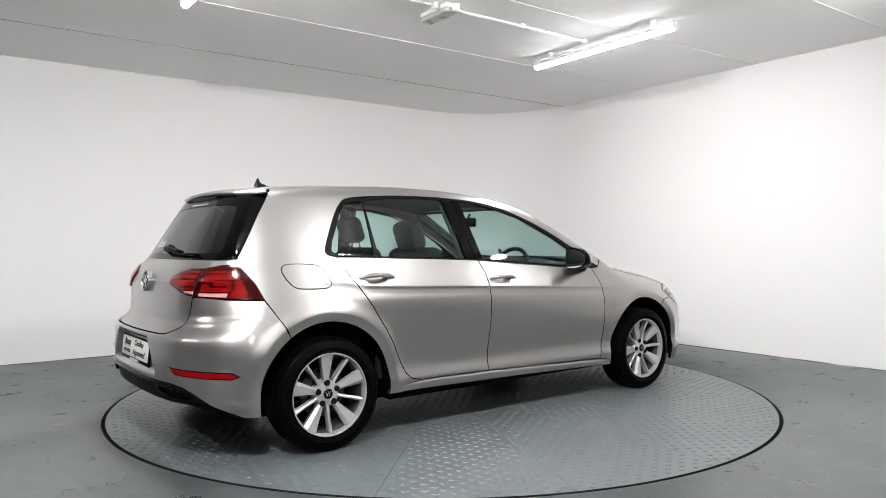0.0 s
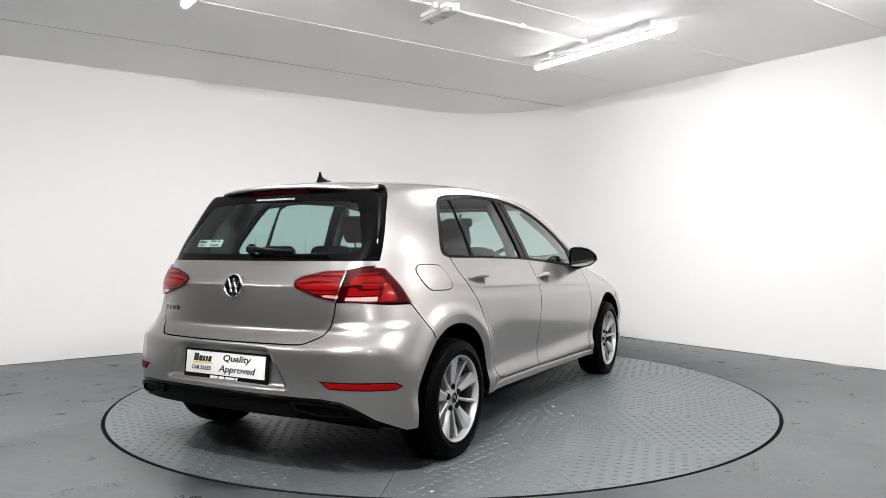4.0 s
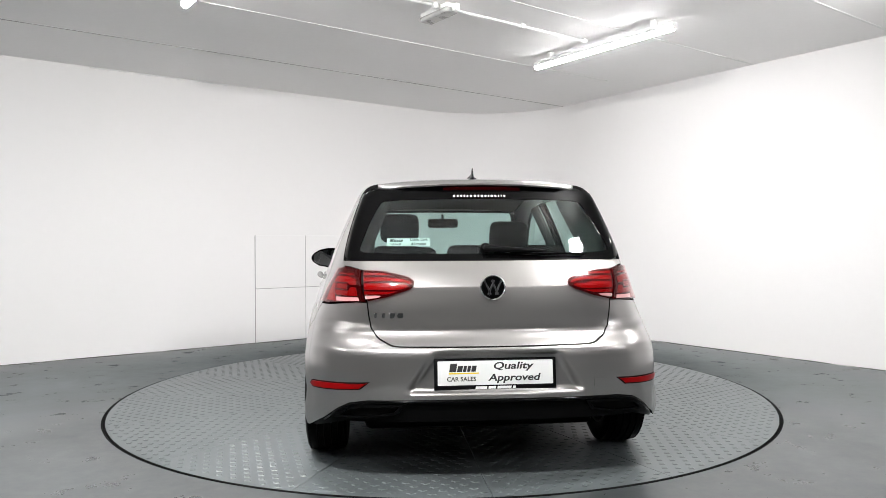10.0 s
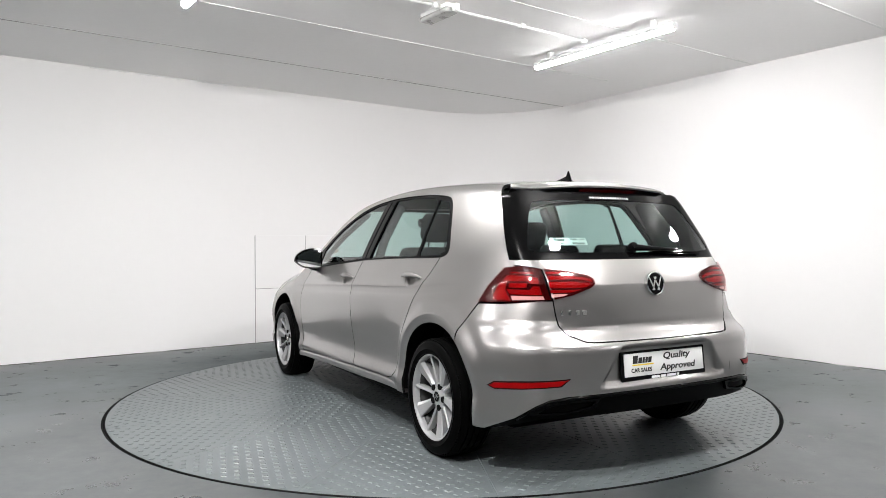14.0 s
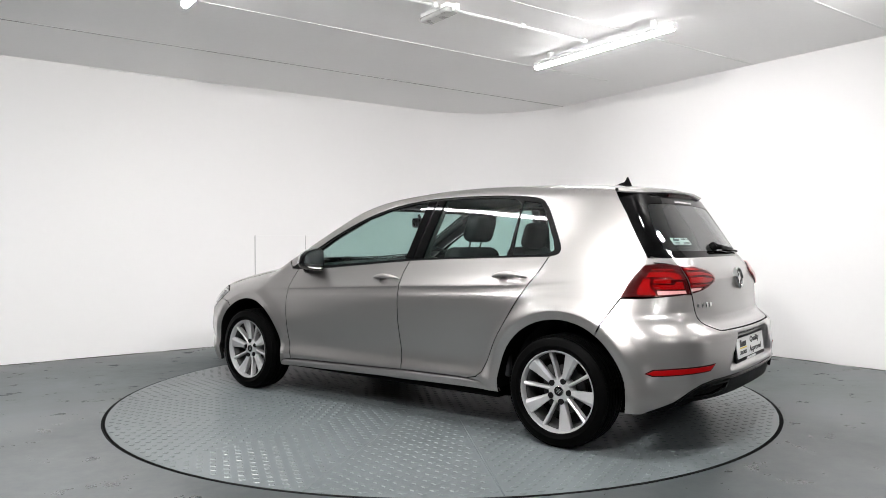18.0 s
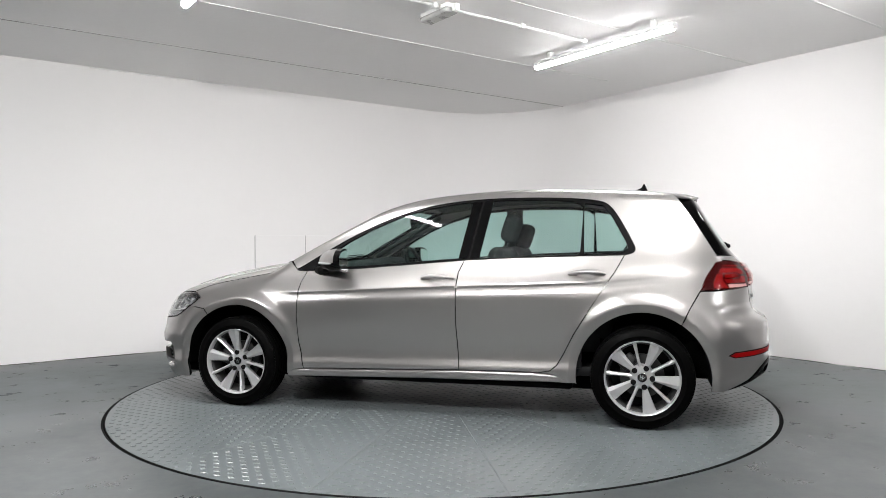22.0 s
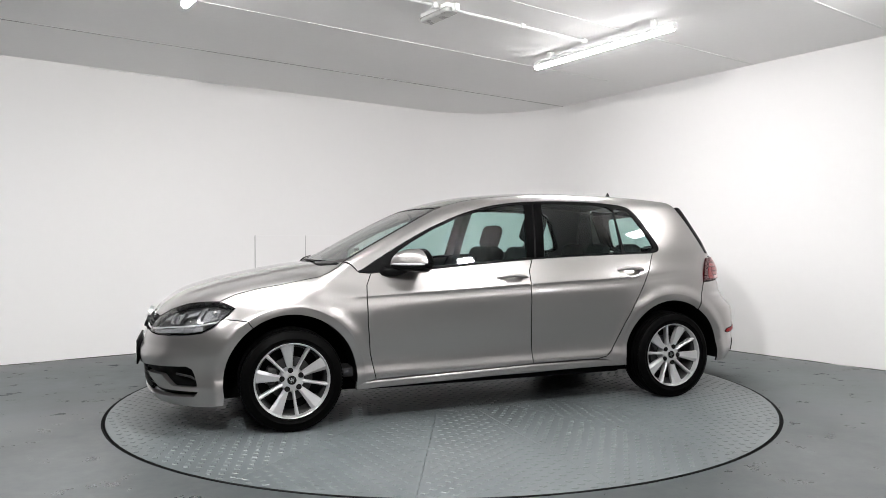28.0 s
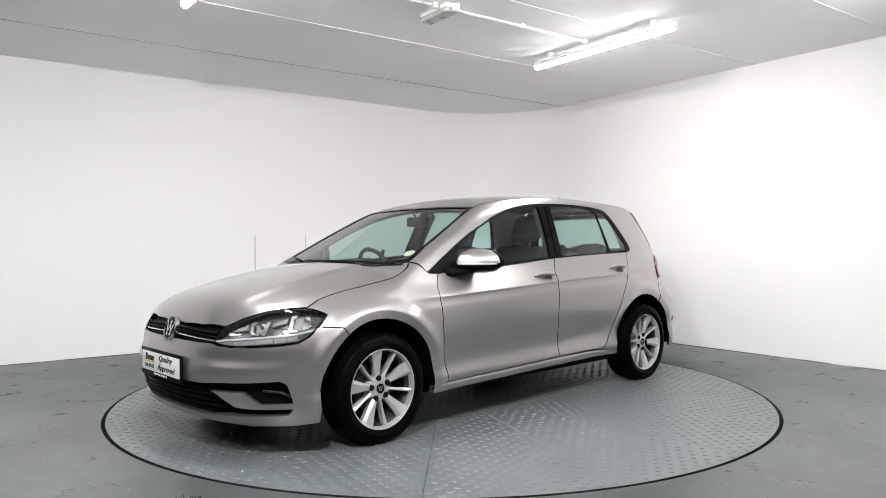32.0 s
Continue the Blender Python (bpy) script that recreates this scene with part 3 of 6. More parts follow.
def to_flat(kind, p):
    """Flat coordinates of points: x: round the car's long axis; r, f: round an upright axis in the tail or the nose."""
    p = np.asarray(p, float)
    if kind == "x":
        return np.stack([p[:, 0], 0.85 * np.arctan2(p[:, 1], p[:, 2] - 0.55)], 1)
    if kind == "r":
        return np.stack([np.arctan2(p[:, 1], 0.4 - p[:, 0]), p[:, 2]], 1)
    return np.stack([np.arctan2(p[:, 1], p[:, 0] - 2.2) * 1.2, p[:, 2]], 1)


def from_flat(kind, q):
    u, v = q[:, 0], q[:, 1]
    zero = np.zeros_like(u)
    if kind == "x":
        return meet(np.stack([u, zero, zero + 0.55], 1), np.stack([zero, np.sin(v / 0.85), np.cos(v / 0.85)], 1))
    if kind == "r":
        return meet(np.stack([zero + 0.4, zero, v], 1), np.stack([-np.cos(u), np.sin(u), zero], 1))
    return meet(np.stack([zero + 2.2, zero, v], 1), np.stack([np.cos(u / 1.2), np.sin(u / 1.2), zero], 1))


def S(*pts):
    """Points of the car's side from (x, z)."""
    a = np.array(pts, float)
    o = np.stack([a[:, 0], 0 * a[:, 0], a[:, 1]], 1)
    return meet(o, np.tile([0.0, 1.0, 0.0], (len(a), 1))).tolist()


def T(*pts):
    """Points of the car's top from (x, y)."""
    a = np.array(pts, float)
    return meet(np.stack([a[:, 0], a[:, 1], 0 * a[:, 0] + 0.5], 1), np.tile([0.0, 0.0, 1.0], (len(a), 1))).tolist()


def R(*pts):
    """Points of the car's tail from (y, z)."""
    a = np.array(pts, float)
    return meet(np.stack([0 * a[:, 0] + 0.3, a[:, 0], a[:, 1]], 1), np.tile([-1.0, 0.0, 0.0], (len(a), 1))).tolist()


def P(*pts):
    """Points in space, brought onto the body's surface."""
    p = np.array(pts, float)
    for _ in range(8):
        p = p - normals(p) * np.clip(body(p), -0.03, 0.03)[:, None]
    return p.tolist()


def arch(wx, a0, a1, n=22, r=ARCH_R):
    return S(*[(wx + r * math.cos(radians(a0 + (a1 - a0) * k / n)), AXLE_Z + r * math.sin(radians(a0 + (a1 - a0) * k / n))) for k in range(n + 1)])


def flip(pts):
    """The same points on the other side, in backward order, without those on the middle line."""
    return [[x, -y, z] for x, y, z in reversed(pts) if abs(y) > 1e-6]


def dense(q, gap, soften=0, step_len=0.02):
    for _ in range(soften):
        q = np.stack([0.75 * q + 0.25 * np.roll(q, -1, 0), 0.25 * q + 0.75 * np.roll(q, -1, 0)], 1).reshape(-1, 2)
    out = []
    for a, b in zip(q, np.roll(q, -1, 0)):
        n = max(1, int(np.linalg.norm(b - a) / step_len + 0.5))
        out += [a + (b - a) * k / n for k in range(n)]
    q = np.array(out)
    area = 0.5 * np.sum(q[:, 0] * np.roll(q[:, 1], -1) - np.roll(q[:, 0], -1) * q[:, 1])
    if area < 0:
        q = q[::-1]
    d1 = q - np.roll(q, 1, 0)
    d2 = np.roll(q, -1, 0) - q
    n1 = np.stack([-d1[:, 1], d1[:, 0]], 1) / np.maximum(np.linalg.norm(d1, axis=1), 1e-9)[:, None]
    n2 = np.stack([-d2[:, 1], d2[:, 0]], 1) / np.maximum(np.linalg.norm(d2, axis=1), 1e-9)[:, None]
    n = n1 + n2
    n /= np.maximum(np.linalg.norm(n, axis=1), 0.5)[:, None]
    return q + n * gap


def inside(q, poly):
    x, y = q[:, 0], q[:, 1]
    hit = np.zeros(len(q), bool)
    x0, y0 = poly[:, 0], poly[:, 1]
    x1, y1 = np.roll(x0, -1), np.roll(y0, -1)
    for a, b, c, d in zip(x0, y0, x1, y1):
        if b != d:
            hit ^= ((b > y) != (d > y)) & (x < (c - a) * (y - b) / (d - b) + a)
    return hit


def panel(name, kind, outline, mat, parent=None, holes=(), gap=0.0027, depth=0.016, lift=0.0, grid=0.028, soften=0, mirror=False, label="", bulge=0.0, crease=False, grow=0.0):
    """A sheet-metal or glass panel that lies on the body's surface, bounded by an outline, with its edges turned in by depth.
    lift moves it outwards; mirror builds it on the car's right."""
    loops = [dense(to_flat(kind, outline), gap, soften=soften)] + [dense(to_flat(kind, h), -gap - grow, soften=s)[::-1] for h, s in holes]
    lo, hi = loops[0].min(0), loops[0].max(0)
    gx, gy = np.meshgrid(np.arange(lo[0], hi[0], grid), np.arange(lo[1], hi[1], grid))
    q = np.stack([gx.ravel() + 0.5 * grid * (np.arange(gx.size) // gx.shape[1] % 2), gy.ravel()], 1)
    q = q[inside(q, loops[0])]
    for l in loops[1:]:
        q = q[~inside(q, l)]
    edge = np.concatenate(loops)
    if crease:
        # rows of points just above and below the body's waist crease (or the tailgate's fold)
        if kind == "x":
            cx = np.arange(lo[0], hi[0], grid * 0.8)
            rows = [to_flat("x", S(*zip(cx, crease_z(cx) + d))) for d in (0.003, -0.003, 0.012, -0.010, -0.020, -0.032, -0.046)]
            if "door" in name:
                rows += [to_flat("x", S(*zip(cx, 0.2 + f * (crease_z(cx) - 0.2)))) for f in (0.17, 0.184, 0.196, 0.215, 0.25, 0.29)]
        else:
            cy = np.arange(lo[0], hi[0], grid * 0.8)
            heights = (0.610, 0.620, 0.632, 0.650, 0.668, 0.688, 0.698, 0.708, 0.718, 0.730) if name == "rear_bumper" else (0.8875, 0.8815, 0.8965, 0.8725)
            rows = [np.stack([cy, 0 * cy + h], 1) for h in heights]
        if kind == "x" and "door" not in name:
            # and along the ridge of the wheel arch
            for wx in (0.0, AXLE_F):
                rows += [to_flat("x", arch(wx, 0, 180, 64, r)) for r in (0.405, 0.4205, 0.4275, 0.445, 0.465)]
        rows = np.concatenate(rows)
        rows = rows[inside(rows, loops[0]) & ~np.any([inside(rows, h) for h in loops[1:]] or [np.zeros(len(rows), bool)], 0)]
        if len(rows):
            q = q[np.array([np.linalg.norm(rows - f, axis=1).min() for f in q]) > 0.011]
            q = np.concatenate([q, rows])
    if len(q):
        far = np.ones(len(q), bool)
        for k in range(0, len(q), 500):
            d = np.linalg.norm(q[k:k + 500, None] - edge[None], axis=2).min(1)
            far[k:k + 500] = d > (0.3 if crease else 0.45) * grid
        q = q[far]
    verts = [Vector(p) for p in np.concatenate([edge, q])] if len(q) else [Vector(p) for p in edge]
    faces, n = [], 0
    for l in loops:
        faces.append(list(range(n, n + len(l))))
        n += len(l)
    ov, _, of, orig, _, _ = geometry.delaunay_2d_cdt(verts, [], faces, 2 if len(loops) > 1 else 1, 1e-7)
    flat = np.array([v[:] for v in ov])
    p3 = from_flat(kind, flat)
    nr = normals(p3)
    p3 = p3 + nr * lift
    if bulge:
        dist = np.array([np.linalg.norm(edge - f, axis=1).min() for f in flat])
        p3 = p3 + nr * (bulge * np.sqrt(np.clip(dist / 0.04, 0, 1)))[:, None]
    tri = [tuple(f) for f in of]
    a, b, c = (p3[[f[k] for f in tri]] for k in range(3))
    turn = np.einsum("ij,ij->i", np.cross(b - a, c - a), nr[[f[0] for f in tri]])
    tri = [f if s > 0 else f[::-1] for f, s in zip(tri, turn)]
    # the turned-in edge
    count = {}
    for f in tri:
        for i, j in zip(f, f[1:] + f[:1]):
            count[(i, j)] = True
    border = [(i, j) for i, j in count if (j, i) not in count]
    pv, pn = list(map(tuple, p3)), list(map(tuple, nr))
    rim_at = {i for i, o in enumerate(orig) if o and min(o) < len(loops[0])}
    shaded_edges = []
    for i, j in border:
        if i in rim_at and j in rim_at:
            shaded_edges.append(len(tri))
        out = np.cross(p3[j] - p3[i], nr[i])
        out = out / max(np.linalg.norm(out), 1e-9)
        k = len(pv)
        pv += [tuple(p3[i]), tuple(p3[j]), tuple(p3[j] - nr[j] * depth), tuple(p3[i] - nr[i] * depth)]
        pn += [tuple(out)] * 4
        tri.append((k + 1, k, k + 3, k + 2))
    if mirror:
        pv = [(x, -y, z) for x, y, z in pv]
        pn = [(x, -y, z) for x, y, z in pn]
        tri = [f[::-1] for f in tri]
    me = bpy.data.meshes.new(name)
    me.from_pydata(pv, [], tri)
    me.materials.append(mat)
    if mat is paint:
        # edges in the joints are black: the gap's shade put into the colour
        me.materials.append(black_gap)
        for k in shaded_edges:
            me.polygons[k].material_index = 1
    me.polygons.foreach_set("use_smooth", [True] * len(me.polygons))
    me.normals_split_custom_set_from_vertices(pn)
    ob = new(name, me)
    ob.parent = parent or car
    if parent is None or parent is car:
        ob.location = CAR_AT
    return tagged(ob, label)


def cpart(name, bm, mat, parent=None, label="", smooth=40):
    """A part of the car built in car space."""
    ob = part(name, bm, mat, parent or car, label, smooth)
    if parent is None or parent is car:
        ob.location = CAR_AT
    return ob


# outlines shared by neighbours
DOOR_F = [(2.136, 0.900), (2.168, 0.83), (2.176, 0.76), (2.175, 0.605), (2.162, 0.431), (2.128, 0.271)]
DOOR_M = [(1.060, 0.976), (1.094, 0.90), (1.102, 0.80), (1.103, 0.601), (1.086, 0.303)]
DOOR_R = [(0.098, 1.006), (0.157, 0.899), (0.274, 0.725), (0.391, 0.536), (0.452, 0.415), (0.49, 0.350), (0.53, 0.316), (0.60, 0.303)]
BELT_F = [(1.40, 0.948), (1.76, 0.920), (2.05, 0.908)]
BELT_R = [(0.35, 1.000), (0.70, 0.990)]
DLO_TOP = [(2.19, 0.922), (2.076, 0.991), (1.893, 1.097), (1.71, 1.187), (1.527, 1.262), (1.344, 1.316), (1.161, 1.346), (0.979, 1.360), (0.735, 1.365), (0.522, 1.361), (0.35, 1.350), (0.24, 1.336), (0.19, 1.312), (0.141, 1.250), (0.051, 1.088), (0.034, 1.045), (0.044, 1.018)]


def eased(pts, times=2):
    """Rounds the corners of an open line, keeping its ends."""
    for _ in range(times):
        inner = [tuple(a * (1 - f) + b * f for a, b in zip(p, q)) for p, q in zip(pts, pts[1:]) for f in (0.25, 0.75)]
        pts = [pts[0]] + inner[1:-1] + [pts[-1]]
    return pts


DLO_TOP = eased(DLO_TOP + [(0.098, 1.006)])[:-1]
TAIL_GAP = P(*eased([(-0.637, 0.571, 0.816), (-0.649, 0.556, 0.715), (-0.668, 0.528, 0.679), (-0.714, 0.47, 0.650), (-0.732, 0.418, 0.643), (-0.752, 0.2, 0.641), (-0.755, 0.0, 0.641)]))
GLASS_EDGE = P((-0.43, 0.680, 1.003), (-0.354, 0.655, 1.129), (-0.29, 0.618, 1.235), (-0.236, 0.585, 1.310), (-0.19, 0.54, 1.362))
SCREEN_EDGE = T((2.285, 0.683), (2.128, 0.652), (1.91, 0.617), (1.72, 0.575), (1.60, 0.545))
ROOF_EDGE = T((1.60, 0.545), (1.42, 0.545), (1.2, 0.54), (0.8, 0.532), (0.4, 0.525), (0.0, 0.518), (-0.185, 0.505))
HOOD_EDGE = P((2.286, 0.690, 0.956), (2.316, 0.712, 0.93), (2.373, 0.720, 0.894), (2.434, 0.714, 0.874), (2.648, 0.712, 0.841), (2.791, 0.706, 0.821), (2.92, 0.712, 0.79), (3.01, 0.735, 0.75))
LAMP_TOP = P((3.01, 0.735, 0.75), (3.076, 0.705, 0.751), (3.177, 0.638, 0.74), (3.269, 0.556, 0.704), (3.337, 0.48, 0.662))
LAMP_REAR = P((3.01, 0.735, 0.75), (2.966, 0.77, 0.734), (2.929, 0.799, 0.715), (2.965, 0.812, 0.68), (2.991, 0.817, 0.656))
LAMP_LOW = P((2.991, 0.817, 0.656), (3.052, 0.819, 0.61), (3.104, 0.807, 0.584), (3.183, 0.767, 0.573), (3.287, 0.673, 0.567), (3.349, 0.581, 0.565), (3.388, 0.482, 0.571), (3.398, 0.448, 0.582))
GRILLE_LOW = P((3.398, 0.448, 0.582), (3.42, 0.306, 0.579), (3.432, 0.15, 0.579), (3.434, 0.0, 0.579))
GRILLE_TOP = P((3.337, 0.48, 0.662), (3.372, 0.289, 0.657), (3.388, 0.12, 0.655), (3.39, 0.0, 0.655))
COWL = T((2.285, 0.683), (2.351, 0.537), (2.42, 0.262), (2.445, 0.0))
WING_SEAM = S((2.840, 0.605), (2.865, 0.645), (2.93, 0.652)) + P((2.991, 0.817, 0.656))
BUMPER_SEAM = S((-0.215, 0.606), (-0.245, 0.665)) + P((-0.324, 0.783, 0.800))
arc_wing = arch(AXLE_F, 190, 55)
arc_nose = arch(AXLE_F, 55, -10, 12)
arc_quarter = arch(0.0, -8, 124.8)
arc_tail = arch(0.0, 124.8, 190, 14)

HANDLES = ((1.115, 1.330, 0.862), (0.205, 0.425, 0.893))


def cup_line(x0, x1, z):
    """The rim of the recess behind a door handle."""
    return S(*[((x0 + x1) / 2 - 0.005 + 0.062 * math.cos(a * math.tau / 20), z - 0.012 + 0.031 * math.sin(a * math.tau / 20)) for a in range(20)])


door_parts = {}
for mirror in (False, True):
    mk = dict(mirror=mirror)
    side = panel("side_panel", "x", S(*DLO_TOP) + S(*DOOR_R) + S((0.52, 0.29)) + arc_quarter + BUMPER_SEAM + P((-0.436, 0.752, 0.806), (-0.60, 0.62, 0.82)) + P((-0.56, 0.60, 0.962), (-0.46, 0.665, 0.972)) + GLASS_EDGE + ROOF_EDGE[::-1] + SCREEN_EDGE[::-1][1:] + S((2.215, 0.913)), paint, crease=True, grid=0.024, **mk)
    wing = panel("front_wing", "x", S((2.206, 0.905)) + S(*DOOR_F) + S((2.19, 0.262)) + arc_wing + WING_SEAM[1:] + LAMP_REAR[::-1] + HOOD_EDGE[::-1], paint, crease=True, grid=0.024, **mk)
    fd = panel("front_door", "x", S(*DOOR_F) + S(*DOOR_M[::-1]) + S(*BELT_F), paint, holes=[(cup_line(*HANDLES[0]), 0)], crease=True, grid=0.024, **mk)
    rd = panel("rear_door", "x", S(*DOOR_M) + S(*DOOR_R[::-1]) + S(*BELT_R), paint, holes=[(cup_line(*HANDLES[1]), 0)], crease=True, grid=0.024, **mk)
    # sill: a rounded bar under the doors
    bm = bmesh.new()
    rows = []
    for k in range(40):
        x = 0.392 + (2.243 - 0.392) * k / 39
        zt = float(np.interp(x, [0.392, 0.50, 0.60, 1.09, 2.13, 2.25], [0.275, 0.289, 0.297, 0.298, 0.265, 0.260]))
        y0 = S((x, 0.235))[0][1] - 0.004
        h = zt - float(np.interp(x, [0.392, 1.3, 2.25], [0.246, 0.238, 0.214]))
        proud = 0.45 * float(step(x, 0.39, 0.56) * (1 - step(x, 2.1, 2.24)))
        rows.append([bm.verts.new((x, (y0 + (dy * proud if dy > 0 else dy)) * (-1 if mirror else 1), zt - f * h)) for dy, f in ((-0.03, 0.0), (0.0, 0.0), (0.010, 0.06), (0.016, 0.18), (0.017, 0.35), (0.012, 0.65), (0.004, 0.9), (-0.01, 1.0), (-0.05, 1.02))])
    for r0, r1 in zip(rows, rows[1:]):
        for j in range(8):
            bm.faces.new((r0[j], r1[j], r1[j + 1], r0[j + 1]))
    bm.faces.new(rows[0])
    bm.faces.new(rows[-1])
    bmesh.ops.recalc_face_normals(bm, faces=bm.faces)
    cpart("sill", bm, paint, None, "", 50)
    # black window frames and the three side panes
    front_pane = S((1.955, 0.937), (1.76, 0.946), (1.40, 0.972), (1.105, 0.994), (1.042, 1.334), (1.161, 1.324), (1.344, 1.293), (1.527, 1.240), (1.71, 1.163), (1.86, 1.083), (1.945, 1.028))
    rear_pane = S((0.962, 0.996), (0.365, 1.019), (0.352, 1.300), (0.40, 1.327), (0.522, 1.339), (0.735, 1.343), (0.902, 1.341))
    tri_pane = S((0.322, 1.021), (0.115, 1.030), (0.085, 1.045), (0.10, 1.09), (0.178, 1.235), (0.225, 1.298), (0.328, 1.315))
    frame_out = S((2.206, 0.908), (2.05, 0.911), (1.76, 0.923), (1.40, 0.951), (1.054, 0.977), (0.70, 0.993), (0.35, 1.003), (0.098, 1.009)) + S(*DLO_TOP[::-1])
    window_frame = panel("window_frame", "x", frame_out, satin_black, holes=[(front_pane, 0), (rear_pane, 0), (tri_pane, 0)], lift=-0.003, gap=0.001, grow=0.009, label="satin black window surround", **mk)
    panel("window_pane", "x", front_pane, side_glass, lift=-0.008, gap=-0.014, depth=0.004, label="tinted front door glass", **mk)
    panel("window_pane", "x", rear_pane, side_glass, lift=-0.008, gap=-0.014, depth=0.004, label="tinted rear door glass", **mk)
    panel("window_pane", "x", tri_pane, side_glass, lift=-0.008, gap=-0.014, depth=0.004, label="tinted rear quarter glass", **mk)
    for cover in ([(1.100, 0.988), (1.041, 0.984), (0.978, 1.345), (1.039, 1.342)], [(1.028, 0.984), (0.967, 0.990), (0.906, 1.347), (0.965, 1.347)]):
        panel("pillar_cover", "x", S(*cover), gloss_black, window_frame, lift=0.0012, gap=0.001, depth=0.004, label="glossy black pillar cover", **mk)
    # thin dark weather strip along the belt
    panel("weather_strip", "x", S((2.16, 0.901), (2.05, 0.9055), (1.76, 0.918), (1.40, 0.946), (1.054, 0.972), (0.70, 0.988), (0.35, 0.998), (0.098, 1.004)) + S((0.098, 1.013), (0.35, 1.007), (0.70, 0.997), (1.054, 0.981), (1.40, 0.955), (1.76, 0.927), (2.05, 0.914), (2.19, 0.911)), black_plastic, lift=0.003, gap=0.0, depth=0.008, **mk)
    door_parts[mirror] = (fd, rd)
    # head lamp: glass over a dark housing
    lamp_line = LAMP_TOP + GRILLE_LOW[:1] + LAMP_LOW[::-1][1:] + LAMP_REAR[::-1][1:-1]
    lamp = panel("headlamp", "f", lamp_line, lamp_house, lift=-0.045, depth=-0.042, gap=0.003, label="dark headlamp housing", **mk)
    panel("lens", "f", lamp_line, lamp_glass, lamp, lift=0.001, depth=0.003, gap=0.003, label="clear headlamp glass", **mk)
    panel("lamp_frame", "f", lamp_line, gloss_black, lamp, holes=[(lamp_line, 0)], grow=-0.0125, lift=-0.002, depth=0.03, gap=0.003, label="glossy black lamp border", **mk)
    # tail lamp, outer and inner half
    outer = P((-0.324, 0.783, 0.803), (-0.355, 0.755, 0.88), (-0.417, 0.698, 0.967), (-0.49, 0.645, 0.971), (-0.560, 0.590, 0.968), (-0.634, 0.579, 0.820), (-0.436, 0.752, 0.806))
    inner = P((-0.568, 0.577, 0.967), (-0.596, 0.486, 0.962), (-0.633, 0.379, 0.938), (-0.649, 0.349, 0.917), (-0.659, 0.350, 0.892), (-0.664, 0.378, 0.87), (-0.658, 0.478, 0.838), (-0.641, 0.565, 0.820))
    tl = panel("tail_lamp", "r", outer, dark_red_lens, lift=0.006, depth=0.03, gap=0.0015, grid=0.02, label="red tail lamp on the body side", **mk)
    ti = panel("tail_lamp", "r", inner, dark_red_lens, lift=0.006, depth=0.03, gap=0.0015, grid=0.02, label="red tail lamp on the tailgate", **mk)
    door_parts["lamps", mirror] = (lamp, tl, ti)

bonnet = panel("bonnet", "x", COWL + flip(COWL) + flip(HOOD_EDGE[::-1]) + flip(LAMP_TOP[::-1])[1:] + flip(GRILLE_TOP[::-1])[1:] + GRILLE_TOP[::-1] + LAMP_TOP[::-1][1:] + HOOD_EDGE[::-1][1:-1], paint)
roof_front = T((1.60, 0.545), (1.64, 0.3), (1.655, 0.0))
roof_back = T((-0.185, 0.505), (-0.20, 0.3), (-0.205, 0.0))
roof = panel("roof", "x", roof_front + flip(roof_front) + flip(ROOF_EDGE[::-1])[1:] + flip(roof_back[::-1])[1:] + roof_back[::-1] + ROOF_EDGE[::-1][1:-1], paint, gap=0.003)
windscreen = panel("windscreen", "x", COWL + flip(COWL) + flip(SCREEN_EDGE[::-1])[1:] + flip(roof_front[::-1])[1:] + roof_front[::-1] + SCREEN_EDGE[::-1][1:-1], front_glass, lift=-0.003, gap=0.004, depth=0.005, label="clear laminated windscreen")
screen_half = T((2.415, 0.0), (2.39, 0.26), (2.325, 0.51), (2.262, 0.640), (2.11, 0.618), (1.90, 0.585), (1.73, 0.545), (1.635, 0.515), (1.66, 0.3), (1.675, 0.0))
panel("screen_band", "x", COWL[::-1] + SCREEN_EDGE[1:] + roof_front[1:] + flip(roof_front[:-1]) + flip(SCREEN_EDGE[1:-1]) + flip(COWL[::-1])[:-1], gloss_black, holes=[(screen_half + flip(screen_half), 0)], lift=0.0008, gap=0.003, depth=0.003, label="black border printed round the windscreen")
# spoiler: a thin lip that stands out over the glass, with a black underside
spoiler_edge = [(-0.192, 0.505, 1.368), (-0.255, 0.482, 1.360), (-0.312, 0.442, 1.355), (-0.345, 0.38, 1.360), (-0.365, 0.2, 1.371), (-0.371, 0.0, 1.375)]
stations = []
for k in range(41):
    q = abs(k - 20) / 20
    sg = 1 if k <= 20 else -1
    w = [0.0, 0.4, 0.70, 0.86, 0.95, 1.0]
    e = [float(np.interp(q, w, [p[c] for p in reversed(spoiler_edge)])) for c in range(3)]
    b = T((float(np.interp(q, [0, 0.6, 1.0], [-0.209, -0.204, -0.189])), min(0.505, 0.51 * q + 0.001)))[0]
    stations.append([(b[0], sg * b[1], b[2]), tuple(0.5 * (b[c] + e[c]) * (sg if c == 1 else 1) + (0.006 if c == 2 else 0) for c in range(3)), (e[0], sg * e[1], e[2])])
